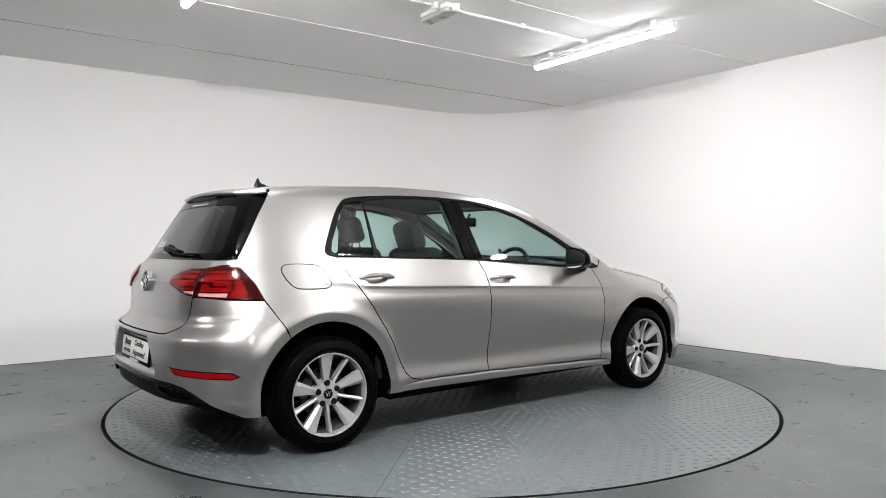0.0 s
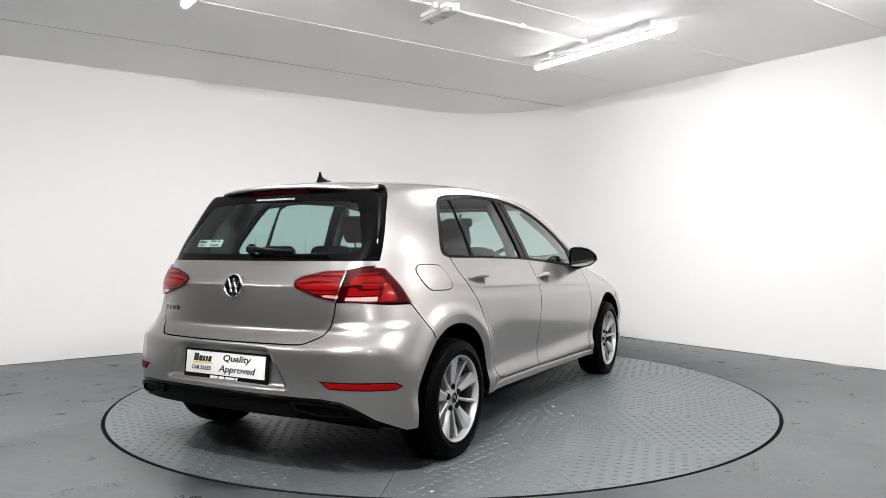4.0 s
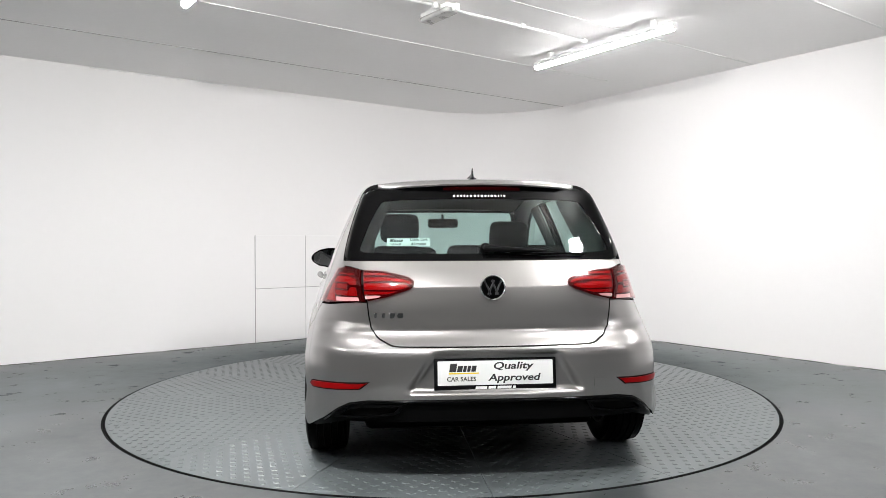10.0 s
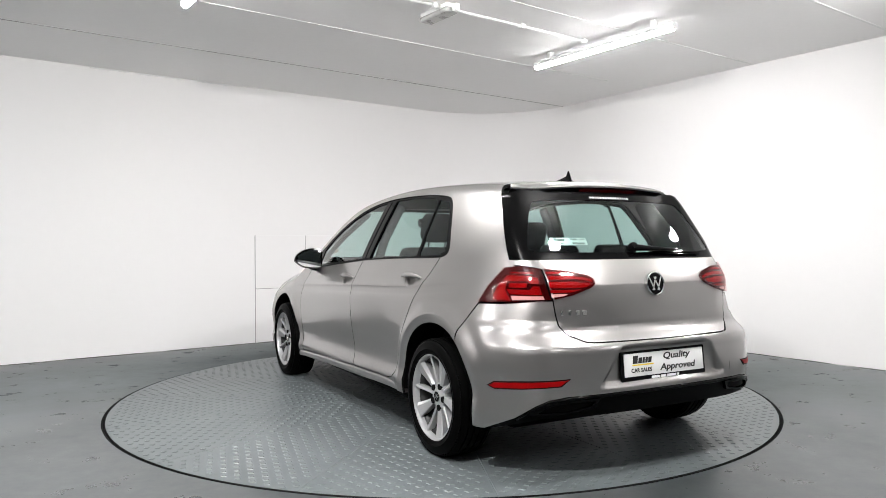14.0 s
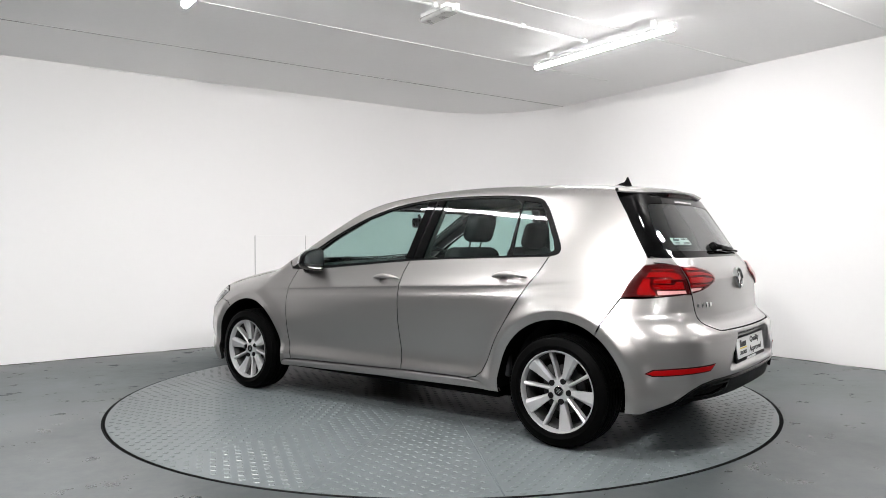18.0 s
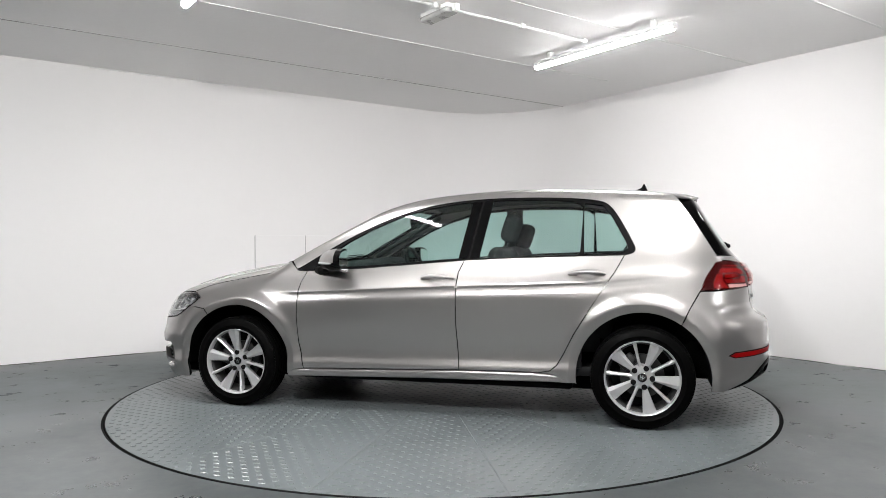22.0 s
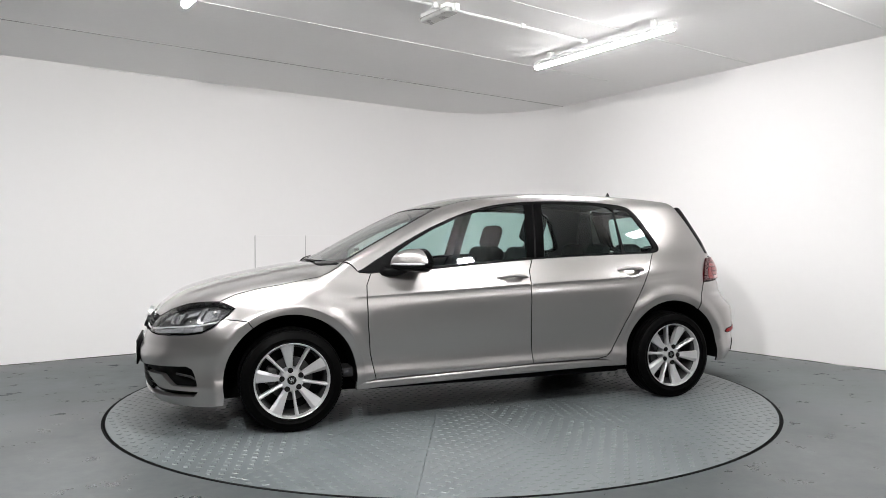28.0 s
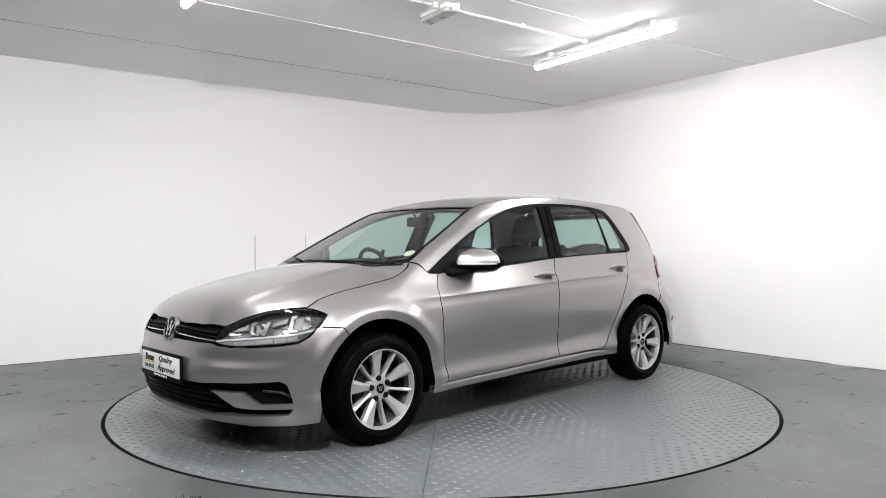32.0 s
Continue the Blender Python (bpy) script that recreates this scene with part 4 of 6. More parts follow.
for name, mat, offs in (("rear_spoiler", paint, None), ("spoiler_underside", gloss_black, ((0.004, -0.012), (0.034, -0.043), (0.12, -0.040)))):
    bm = bmesh.new()
    if offs is None:
        rows = [[bm.verts.new(p) for p in (st[0], st[1], st[2], (st[2][0] - 0.003, st[2][1], st[2][2] - 0.005), (st[2][0] + 0.004, st[2][1], st[2][2] - 0.012))] for st in stations]
    else:
        rows = [[bm.verts.new((st[2][0] + dx, st[2][1] * (1 - 0.3 * dx), st[2][2] + dz)) for dx, dz in offs] for st in stations]
    for r0, r1 in zip(rows, rows[1:]):
        for k in range(len(r0) - 1):
            bm.faces.new((r0[k], r0[k + 1], r1[k + 1], r1[k]))
    bmesh.ops.recalc_face_normals(bm, faces=bm.faces)
    ob = cpart(name, bm, mat, None if offs is None else spoiler, "" if offs is None else "glossy black spoiler underside", 50)
    if offs is None:
        spoiler = ob
# rear window with its black border
win_out = P((-0.402, 0.664, 1.036)) + GLASS_EDGE[1:4] + P((-0.30, 0.50, 1.328), (-0.36, 0.30, 1.338), (-0.365, 0.0, 1.343))
win_low = R((0.650, 1.012), (0.60, 1.006), (0.4, 1.006), (0.0, 1.006))
win_line = win_out + flip(win_out) + flip(win_low[::-1])[1:] + win_low[::-1]
clear_half = R(*eased([(0.0, 1.306), (0.25, 1.304), (0.45, 1.299), (0.508, 1.282), (0.605, 1.07), (0.602, 1.038), (0.56, 1.027), (0.25, 1.024), (0.0, 1.023)]))
clear_line = clear_half + flip(clear_half)
tailgate_top = R((0.0, 1.0), (0.4, 1.0), (0.672, 1.0))
gate_half = tailgate_top + P((-0.44, 0.679, 0.978), (-0.50, 0.632, 0.970), (-0.566, 0.583, 0.968)) + TAIL_GAP
tailgate = panel("tailgate", "r", gate_half + flip(gate_half), paint, grid=0.024, crease=True)
border = panel("window_border", "r", win_line, gloss_black, holes=[(clear_line, 0)], lift=-0.002, gap=-0.008, depth=0.006, grid=0.022, label="glossy black rear window border")
rear_window = panel("rear_window", "r", clear_line, rear_glass, lift=-0.004, gap=-0.006, depth=0.004, label="tinted rear window")
# bumpers
low_tail = S((-0.37, 0.232), (-0.45, 0.235)) + P((-0.594, 0.762, 0.296), (-0.665, 0.70, 0.352), (-0.706, 0.648, 0.38), (-0.742, 0.566, 0.393)) + R((0.3, 0.400), (0.0, 0.401))
bumper_half = TAIL_GAP[::-1] + P((-0.60, 0.618, 0.818), (-0.436, 0.752, 0.803), (-0.324, 0.783, 0.797)) + BUMPER_SEAM[::-1][1:] + arc_tail[1:-1] + low_tail
rear_bumper = panel("rear_bumper", "r", bumper_half + flip(bumper_half[1:-1]), paint, grid=0.018, crease=True)
val_top = S((-0.46, 0.236)) + P((-0.594, 0.762, 0.298), (-0.665, 0.70, 0.354), (-0.706, 0.648, 0.382), (-0.742, 0.566, 0.395)) + R((0.3, 0.403), (0.0, 0.404))
val_low = R((0.0, 0.305), (0.3, 0.303), (0.5, 0.30)) + P((-0.66, 0.66, 0.30))
valance = panel("rear_valance", "r", val_top + flip(val_top) + flip(val_low) + val_low, black_plastic, lift=-0.012, gap=-0.006, label="black plastic rear apron")
strip = [p for p in val_top[1:]] + flip(val_top[1:])
bm = bmesh.new()
tube(bm, [(x - 0.001, y, z - 0.010) for x, y, z in strip], [0.004] + [0.0085] * (len(strip) - 2) + [0.004], 8)
cpart("apron_strip", bm, gloss_black, valance, "glossy black strip along the bumper's edge", 60)
for mirror in (False, True):
    pipe_out = P((-0.60, 0.705, 0.318), (-0.655, 0.655, 0.364), (-0.70, 0.60, 0.379), (-0.745, 0.40, 0.383), (-0.745, 0.43, 0.335), (-0.70, 0.56, 0.318))
    pipe_in = P((-0.63, 0.665, 0.327), (-0.665, 0.638, 0.355), (-0.705, 0.585, 0.367), (-0.745, 0.425, 0.371), (-0.745, 0.445, 0.345), (-0.70, 0.55, 0.328))
    panel("exhaust_trim", "r", pipe_out, gloss_black, valance, holes=[(pipe_in, 0)], lift=0.004, depth=0.02, gap=0.0, grid=0.02, mirror=mirror, label="glossy black trim round a blind tailpipe")

# ---------------------------------------------------------------- nose
nose_low = P((2.994, 0.835, 0.175), (3.12, 0.77, 0.170), (3.269, 0.634, 0.170), (3.39, 0.326, 0.172), (3.415, 0.0, 0.172))
nose_half = GRILLE_LOW[::-1] + LAMP_LOW[::-1][1:] + WING_SEAM[::-1][1:-1] + arc_nose + nose_low
mouth_half = P((3.48, 0.0, 0.362), (3.44, 0.406, 0.372), (3.39, 0.542, 0.385), (3.19, 0.766, 0.398), (3.162, 0.782, 0.382), (3.135, 0.799, 0.288), (3.262, 0.708, 0.288), (3.33, 0.645, 0.345), (3.41, 0.46, 0.343), (3.345, 0.598, 0.268), (3.315, 0.642, 0.261), (3.13, 0.793, 0.258), (3.148, 0.777, 0.234), (3.40, 0.399, 0.214), (3.445, 0.0, 0.214))
mouth = mouth_half + flip(mouth_half[1:-1])
front_bumper = panel("front_bumper", "f", nose_half + flip(nose_half[1:-1]), paint, holes=[(mouth, 0)], grid=0.02, depth=0.03)
back_half = P((3.48, 0.0, 0.40), (3.44, 0.406, 0.41), (3.19, 0.766, 0.42), (3.11, 0.80, 0.40), (3.11, 0.80, 0.20), (3.40, 0.399, 0.19), (3.445, 0.0, 0.19))
panel("intake_backing", "f", back_half + flip(back_half[1:-1]), black_plastic, front_bumper, lift=-0.045, gap=0.0, label="black lower intake")
for z, ymax in ((0.345, 0.44), (0.318, 0.47), (0.291, 0.50), (0.264, 0.52), (0.240, 0.46)):
    bm = bmesh.new()
    ys = np.linspace(-ymax, ymax, 25)
    line = meet(np.stack([0 * ys + 2.2, 0 * ys, 0 * ys + z], 1), np.stack([np.cos(ys / 1.25), np.sin(ys / 1.25), 0 * ys], 1))
    tube(bm, [(p[0] - 0.022, p[1], p[2]) for p in line], 0.0085, 6)
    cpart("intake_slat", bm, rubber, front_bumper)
for s in (1, -1):
    bm = bmesh.new()
    tube(bm, [(3.245, s * 0.70, 0.352), (3.17, s * 0.755, 0.340), (3.13, s * 0.775, 0.315)], 0.006, 6)
    cpart("fog_strip", bm, dark_metal, front_bumper)
bm = bmesh.new()
lip = [(x - 0.012, y, z + 0.012) for x, y, z in nose_low[1:]]
tube(bm, lip + [(x, -y, z) for x, y, z in reversed(lip[:-1])], [0.006] + [0.016] * (2 * len(lip) - 3) + [0.006], 10)
cpart("front_lip", bm, paint, front_bumper, "", 60)
# upper grille
grille_line = GRILLE_TOP + flip(GRILLE_TOP) + flip(GRILLE_LOW[::-1])[::1] + GRILLE_LOW[::-1]
grille = panel("grille", "f", grille_line, black_plastic, lift=-0.03, gap=-0.004, depth=-0.02, label="black front grille")
for z, mat, r in ((0.600, chrome, 0.006), (0.635, black_plastic, 0.008), (0.618, black_plastic, 0.005)):
    bm = bmesh.new()
    ys = np.linspace(-0.43, 0.43, 25)
    line = meet(np.stack([0 * ys + 2.2, 0 * ys, 0 * ys + z - 0.0], 1), np.stack([np.cos(ys / 1.17), np.sin(ys / 1.17), 0 * ys], 1))
    tube(bm, [(p[0] - 0.004, p[1], p[2] - 0.012 * abs(p[1]) / 0.43) for p in line], r, 8)
    cpart("grille_bar", bm, mat, grille, "chrome strip" if mat is chrome else "")


def badge(parent, m, radius):
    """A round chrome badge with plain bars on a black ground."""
    bm = bmesh.new()
    lathe(bm, [(0.0, 0.004), (radius * 0.86, 0.004), (radius * 0.9, 0.0), (radius * 0.9, -0.012), (0.0, -0.012)], 40, m)
    disc = cpart("badge", bm, gloss_black, parent, "round black and chrome badge")
    bm = bmesh.new()
    lathe(bm, [(radius * 0.86, -0.01), (radius * 0.86, 0.006), (radius * 0.93, 0.010), (radius, 0.006), (radius, -0.012)], 40, m, closed=True)
    cpart("badge_ring", bm, chrome, disc)
    for x, lean in ((-0.42, 24), (-0.14, -24), (0.14, 24), (0.42, -24)):
        bm = bmesh.new()
        box(bm, -0.075 * radius, 0.075 * radius, -0.62 * radius, 0.62 * radius, 0.003, 0.0075, m @ Matrix.Translation((x * radius, 0, 0)) @ Matrix.Rotation(radians(lean), 4, "Z"), bevel=0.001, segs=1)
        cpart("badge_bar", bm, chrome, disc)


badge(front_bumper, Matrix.Translation((3.418, 0, 0.620)) @ Matrix.Rotation(radians(90), 4, "Z") @ Matrix.Rotation(radians(72), 4, "X"), 0.070)
badge(tailgate, Matrix.Translation((-0.678, 0, 0.880)) @ Matrix.Rotation(radians(-90), 4, "Z") @ Matrix.Rotation(radians(82), 4, "X"), 0.058)


# ---------------------------------------------------------------- number-plate boards
def words(parent, text, m, size, mat, shear=0.0, width=None, align="LEFT", name="lettering", thick=0.0008, bold=0.022):
    c = bpy.data.curves.new(name, "FONT")
    c.body, c.size, c.extrude, c.shear, c.align_x = text, size, thick, shear, align
    c.resolution_u, c.offset = 3, bold * size
    ob = bpy.data.objects.new(name, c)
    scene.collection.objects.link(ob)
    bpy.context.view_layer.update()
    me = bpy.data.meshes.new_from_object(ob.evaluated_get(bpy.context.evaluated_depsgraph_get()))
    bpy.data.objects.remove(ob)
    bpy.data.curves.remove(c)
    xs = [v.co.x for v in me.vertices]
    k = width / (max(xs) - min(xs)) if width else 1.0
    x0 = min(xs) if align == "LEFT" else 0.0
    me.transform(m @ Matrix.Diagonal((k, 1, 1, 1)) @ Matrix.Translation((-x0, 0, 0)))
    me.materials.append(mat)
    t = new(name, me)
    t.parent = parent
    return t


def bar(parent, m, x0, x1, y0, y1, mat, slant=0.0, name="printed_bar"):
    bm = bmesh.new()
    prism(bm, [(x0, y0), (x1, y0), (x1 + slant, y1), (x0 + slant, y1)], 0.0, 0.0009, m)
    return cpart(name, bm, mat, parent)


def plate_board(parent, m, rim=0.0):
    """A show plate in a black holder; m has its origin at the plate's middle, z out of it."""
    bm = bmesh.new()
    box(bm, -0.271 - rim, 0.271 + rim, -0.067 - rim, 0.070 + rim, -0.012, 0.0, m, bevel=0.005)
    holder = cpart("plate_holder", bm, black_plastic, parent, "black plate holder")
    bm = bmesh.new()
    box(bm, -0.255, 0.255, -0.046, 0.059, 0.0, 0.003, m, bevel=0.003)
    cpart("show_plate", bm, plate_white, holder, "white show plate with black print")
    f = m @ Matrix.Translation((0, 0, 0.0035))
    # the maker's word is drawn as slanted bars over a yellow line
    x = -0.205
    for w in (0.030, 0.022, 0.014, 0.014, 0.020):
        bar(holder, f, x, x + w, 0.012, 0.048 if w == 0.030 else 0.038, ink, 0.006)
        x += w + 0.004
    bar(holder, f, -0.207, -0.075, 0.002, 0.008, yellow_ink)
    words(holder, "CAR SALES", f @ Matrix.Translation((-0.215, -0.028, 0)), 0.026, ink, width=0.128)
    words(holder, "Quality", f @ Matrix.Translation((-0.008, 0.022, 0)), 0.042, ink, 0.2, 0.178)
    words(holder, "Approved", f @ Matrix.Translation((-0.035, -0.029, 0)), 0.042, ink, 0.2, 0.235)
    g = m @ Matrix.Translation((0, 0, 0.0005))
    x = -0.09
    for w in (0.05, 0.032, 0.062, 0.012):
        bar(holder, g, x, x + w, -0.063, -0.052, plate_white, 0.002)
        x += w + 0.007
    return holder


plate_board(rear_bumper, Matrix.Translation((-0.740, 0, 0.505)) @ Matrix.Rotation(radians(-90), 4, "Z") @ Matrix.Rotation(radians(84), 4, "X"))
plate_board(front_bumper, Matrix.Translation((3.478, 0, 0.425)) @ Matrix.Rotation(radians(90), 4, "Z") @ Matrix.Rotation(radians(90), 4, "X"), 0.006)

# ---------------------------------------------------------------- tail details
for mirror in (False, True):
    s = -1 if mirror else 1
    lamp, tl, ti = door_parts["lamps", mirror]
    lamp_bits = [
        # body side: a solid outer wedge, three stepped bars and a pale reversing strip
        (tl, red_lens, [(0.744, 0.814), (0.738, 0.836), (0.712, 0.893), (0.698, 0.893), (0.708, 0.862), (0.700, 0.812)]),
        (tl, red_lens, [(0.697, 0.842), (0.703, 0.864), (0.640, 0.863), (0.630, 0.880), (0.606, 0.880), (0.600, 0.842)]),
        (tl, red_lens, [(0.697, 0.872), (0.692, 0.893), (0.645, 0.893), (0.650, 0.872)]),
        (tl, red_lens, [(0.705, 0.900), (0.690, 0.926), (0.640, 0.925), (0.606, 0.915), (0.606, 0.890), (0.634, 0.890), (0.642, 0.900)]),
        (tl, red_lens, [(0.682, 0.936), (0.678, 0.942), (0.615, 0.940), (0.616, 0.933)]),
        (tl, pale_lens, [(0.695, 0.814), (0.695, 0.833), (0.596, 0.835), (0.592, 0.820)]),
        # tailgate: a long hooked bar, a short bar inside it and the end of the pale strip
        (ti, red_lens, [(0.570, 0.905), (0.570, 0.921), (0.47, 0.921), (0.405, 0.914), (0.364, 0.903), (0.366, 0.892), (0.395, 0.900), (0.45, 0.907)]),
        (ti, red_lens, [(0.570, 0.872), (0.570, 0.896), (0.46, 0.896), (0.43, 0.890), (0.385, 0.890), (0.374, 0.884), (0.40, 0.874), (0.45, 0.870)]),
        (ti, red_lens, [(0.568, 0.850), (0.569, 0.864), (0.46, 0.863), (0.425, 0.864), (0.47, 0.852)]),
        (ti, red_lens, [(0.571, 0.932), (0.571, 0.941), (0.49, 0.940), (0.45, 0.932)]),
        (ti, pale_lens, [(0.563, 0.829), (0.566, 0.844), (0.52, 0.846), (0.495, 0.844), (0.51, 0.836)]),
    ]
    for parent, mat, line in lamp_bits:
        a = np.array(line)
        o = np.stack([0 * a[:, 0] + 0.2, a[:, 0], a[:, 1]], 1)
        pts = meet(o, np.tile([-1.0, 0.0, 0.0], (len(a), 1))).tolist()
        panel("lamp_segment", "r", pts, mat, parent, lift=0.0085, depth=0.003, gap=0.0, grid=0.02, mirror=mirror)
    panel("lamp_lens", "r", outer, lens_red, tl, lift=0.0125, depth=0.007, gap=0.0015, grid=0.02, mirror=mirror, label="clear red outer lens")
    panel("lamp_lens", "r", inner, lens_red, ti, lift=0.0125, depth=0.007, gap=0.0015, grid=0.02, mirror=mirror, label="clear red outer lens")
    refl = P((-0.462, 0.815, 0.437), (-0.50, 0.803, 0.459), (-0.60, 0.764, 0.466), (-0.75, 0.556, 0.478), (-0.735, 0.60, 0.442), (-0.62, 0.745, 0.430), (-0.50, 0.80, 0.424))
    r = panel("rear_reflector", "r", refl, black_plastic, rear_bumper, lift=0.003, depth=0.01, gap=0.0, mirror=mirror, grid=0.02)
    panel("reflector_lens", "r", refl, red_lens, r, lift=0.006, depth=0.01, gap=0.006, mirror=mirror, grid=0.02, label="red reflector")
    # head lamp units, outlined by angle round the nose and height
    for line, mat, lift, nm in (
        ([(0.631, 0.690), (0.659, 0.694), (0.662, 0.684), (0.647, 0.679), (0.653, 0.641), (0.685, 0.634), (0.685, 0.625), (0.642, 0.629), (0.635, 0.642)], soft_chrome, -0.010, "bezel"),
        ([(0.709, 0.695), (0.728, 0.694), (0.713, 0.628), (0.692, 0.628)], soft_chrome, -0.010, "bezel"),
        ([(0.659, 0.681), (0.709, 0.686), (0.694, 0.639), (0.661, 0.643)], lamp_grey, -0.024, "reflector_bowl"),
        ([(0.738, 0.673), (0.738, 0.690), (0.803, 0.714), (0.803, 0.691)], lamp_grey, -0.02, "side_reflector"),
        ([(0.530, 0.645), (0.565, 0.666), (0.604, 0.684), (0.608, 0.657)], lamp_grey, -0.02, "side_reflector"),
        ([(0.823, 0.718), (0.849, 0.725), (0.851, 0.714), (0.839, 0.707), (0.839, 0.653), (0.862, 0.647), (0.860, 0.640), (0.825, 0.646), (0.822, 0.660)], soft_chrome, -0.010, "bezel"),
        ([(0.845, 0.714), (0.912, 0.725), (0.924, 0.705), (0.918, 0.669), (0.862, 0.648), (0.848, 0.656)], lamp_grey, -0.024, "reflector_bowl"),
        ([(0.889, 0.668), (0.930, 0.677), (0.932, 0.668), (0.893, 0.646)], soft_chrome, -0.014, "bezel"),
        ([(0.440, 0.596), (0.664, 0.617), (0.838, 0.632), (0.963, 0.655), (0.964, 0.647), (0.844, 0.623), (0.667, 0.608), (0.450, 0.587)], lamp_white, -0.006, "light_strip"),
        ([(0.467, 0.584), (0.560, 0.594), (0.571, 0.573), (0.542, 0.571)], lamp_grey, -0.010, "indicator"),
        ([(0.566, 0.595), (0.667, 0.605), (0.672, 0.581), (0.575, 0.573)], lamp_grey, -0.011, "indicator"),
        ([(0.672, 0.606), (0.757, 0.613), (0.758, 0.587), (0.676, 0.581)], lamp_grey, -0.010, "indicator"),
        ([(0.760, 0.614), (0.817, 0.619), (0.819, 0.591), (0.762, 0.587)], lamp_grey, -0.011, "indicator"),
        ([(0.821, 0.619), (0.869, 0.624), (0.870, 0.597), (0.824, 0.592)], lamp_grey, -0.010, "indicator"),
    ):
        panel(nm, "f", from_flat("f", np.array(line)), mat, lamp, lift=lift, depth=0.02, gap=0.0, grid=0.015, mirror=mirror)
    for u, z in ((0.684, 0.662), (0.885, 0.690)):
        bm = bmesh.new()
        c0 = Vector(from_flat("f", np.array([[u, z]]))[0]) - Vector((0.02, 0.01, 0))
        d = Vector((1.0, 0.35 * s, 0.05)).normalized()
        lathe(bm, [(0.0, 0.008), (0.012, 0.005), (0.017, -0.002), (0.018, -0.012)], 20, Matrix.Translation((c0.x, c0.y * s, c0.z)) @ d.to_track_quat("Z", "Y").to_matrix().to_4x4())
        cpart("projector", bm, soft_chrome, lamp)

# lettering bars on the tailgate's left
for k in range(4):
    y = 0.528 - k * 0.034
    x = float(R((y, 0.757))[0][0])
    bm = bmesh.new()
    box(bm, x - 0.004, x + 0.002, y - 0.027, y, 0.745, 0.771, bevel=0.002, segs=1)
    cpart("chrome_letter_block", bm, chrome, tailgate, "small chrome block of the model name")
# the site's name over the glass and a window sticker, as bars
y = 0.142
for w in (0.008, 0.008, 0.006, 0.005, 0.007, 0.009, 0.008, 0.006, 0.009, 0.008, 0.004, 0.008, 0.008, 0.003, 0.004, 0.008):
    pts = R((y, 1.303), (y - w, 1.303), (y - w, 1.3125), (y, 1.3125))
    panel("white_letter_bar", "r", pts, plate_white, border, lift=0.003, depth=0.001, gap=0.0)
    y -= w + 0.0098
bm = bmesh.new()
rows = []
for k in range(17):
    y = 0.19 * (k - 8) / 8
    ex, ez = -0.365 - 0.006 * (1 - (y / 0.2) ** 2), 1.371 + 0.004 * (1 - (y / 0.2) ** 2)
    f0, f1 = 0.30, 0.62 + 0.1 * (1 - (y / 0.19) ** 8)
    rows.append([bm.verts.new((ex + 0.004 + 0.030 * f - d, y, ez - 0.012 - 0.031 * f - d)) for f, d in ((f0, 0.0), (f0, 0.003), (f1, 0.003), (f1, 0.0))])
for r0, r1 in zip(rows, rows[1:]):
    for k in range(3):
        bm.faces.new((r0[k], r0[k + 1], r1[k + 1], r1[k]))
bm.faces.new(rows[0])
bm.faces.new(rows[-1])
bmesh.ops.recalc_face_normals(bm, faces=bm.faces)
cpart("brake_light", bm, dark_red_lens, spoiler, "dark red high brake light", 40)
stick = R((0.468, 1.072), (0.268, 1.072), (0.268, 1.108), (0.468, 1.108))
sticker = panel("window_sticker", "r", stick, plate_white, rear_window, lift=-0.010, depth=0.0008, gap=0.0, label="white sticker with dark print")


def on_glass(y, z, lift):
    p = np.array(R((y, z)))
    n = normals(p)[0]
    z_axis = Vector(n)
    x_axis = Vector((0, 0, 1)).cross(z_axis).normalized()
    rot = Matrix((x_axis, z_axis.cross(x_axis), z_axis)).transposed().to_4x4()
    return Matrix.Translation(Vector(p[0]) + z_axis * lift) @ rot


sm = on_glass(0.368, 1.09, -0.0075)
words(sticker, "Dublin, Cork", sm @ Matrix.Translation((0.008, 0.006, 0)), 0.018, ink, width=0.082, thick=0.0004)
words(sticker, "& Limerick", sm @ Matrix.Translation((0.014, -0.017, 0)), 0.018, ink, width=0.070, thick=0.0004)
for x0, w in ((-0.088, 0.016), (-0.07, 0.012), (-0.056, 0.007), (-0.047, 0.007), (-0.038, 0.010)):
    bar(sticker, sm, x0, x0 + w, 0.0, 0.016 if w == 0.016 else 0.012, ink, 0.003)
words(sticker, "CAR SALES", sm @ Matrix.Translation((-0.088, -0.016, 0)), 0.010, ink, width=0.055, thick=0.0004)
# tow-eye cover
panel("tow_cover", "r", R((-0.440, 0.438), (-0.512, 0.436), (-0.512, 0.480), (-0.440, 0.482)), paint, rear_bumper, lift=0.0012, depth=0.004, gap=0.002, grid=0.02)
# rear wiper
bm = bmesh.new()
wp = [on_glass(y, z, 0.022).translation for y, z in ((0.02, 1.042), (-0.06, 1.038), (-0.16, 1.033), (-0.27, 1.027))]
tube(bm, wp, [0.017, 0.014, 0.010, 0.007], 8)
wiper = cpart("rear_wiper", bm, black_plastic, None, "black rear wiper arm and blade", 60)
bm = bmesh.new()
lathe(bm, [(0.0, 0.016), (0.02, 0.012), (0.026, 0.0), (0.026, -0.02)], 16, on_glass(0.012, 1.050, 0.014))
cpart("wiper_cap", bm, black_plastic, wiper, smooth=50)
bm = bmesh.new()
tube(bm, [on_glass(y, z, 0.010).translation for y, z in ((-0.10, 1.028), (-0.25, 1.020), (-0.37, 1.022), (-0.455, 1.017))], 0.006, 6)
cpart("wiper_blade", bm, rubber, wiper)
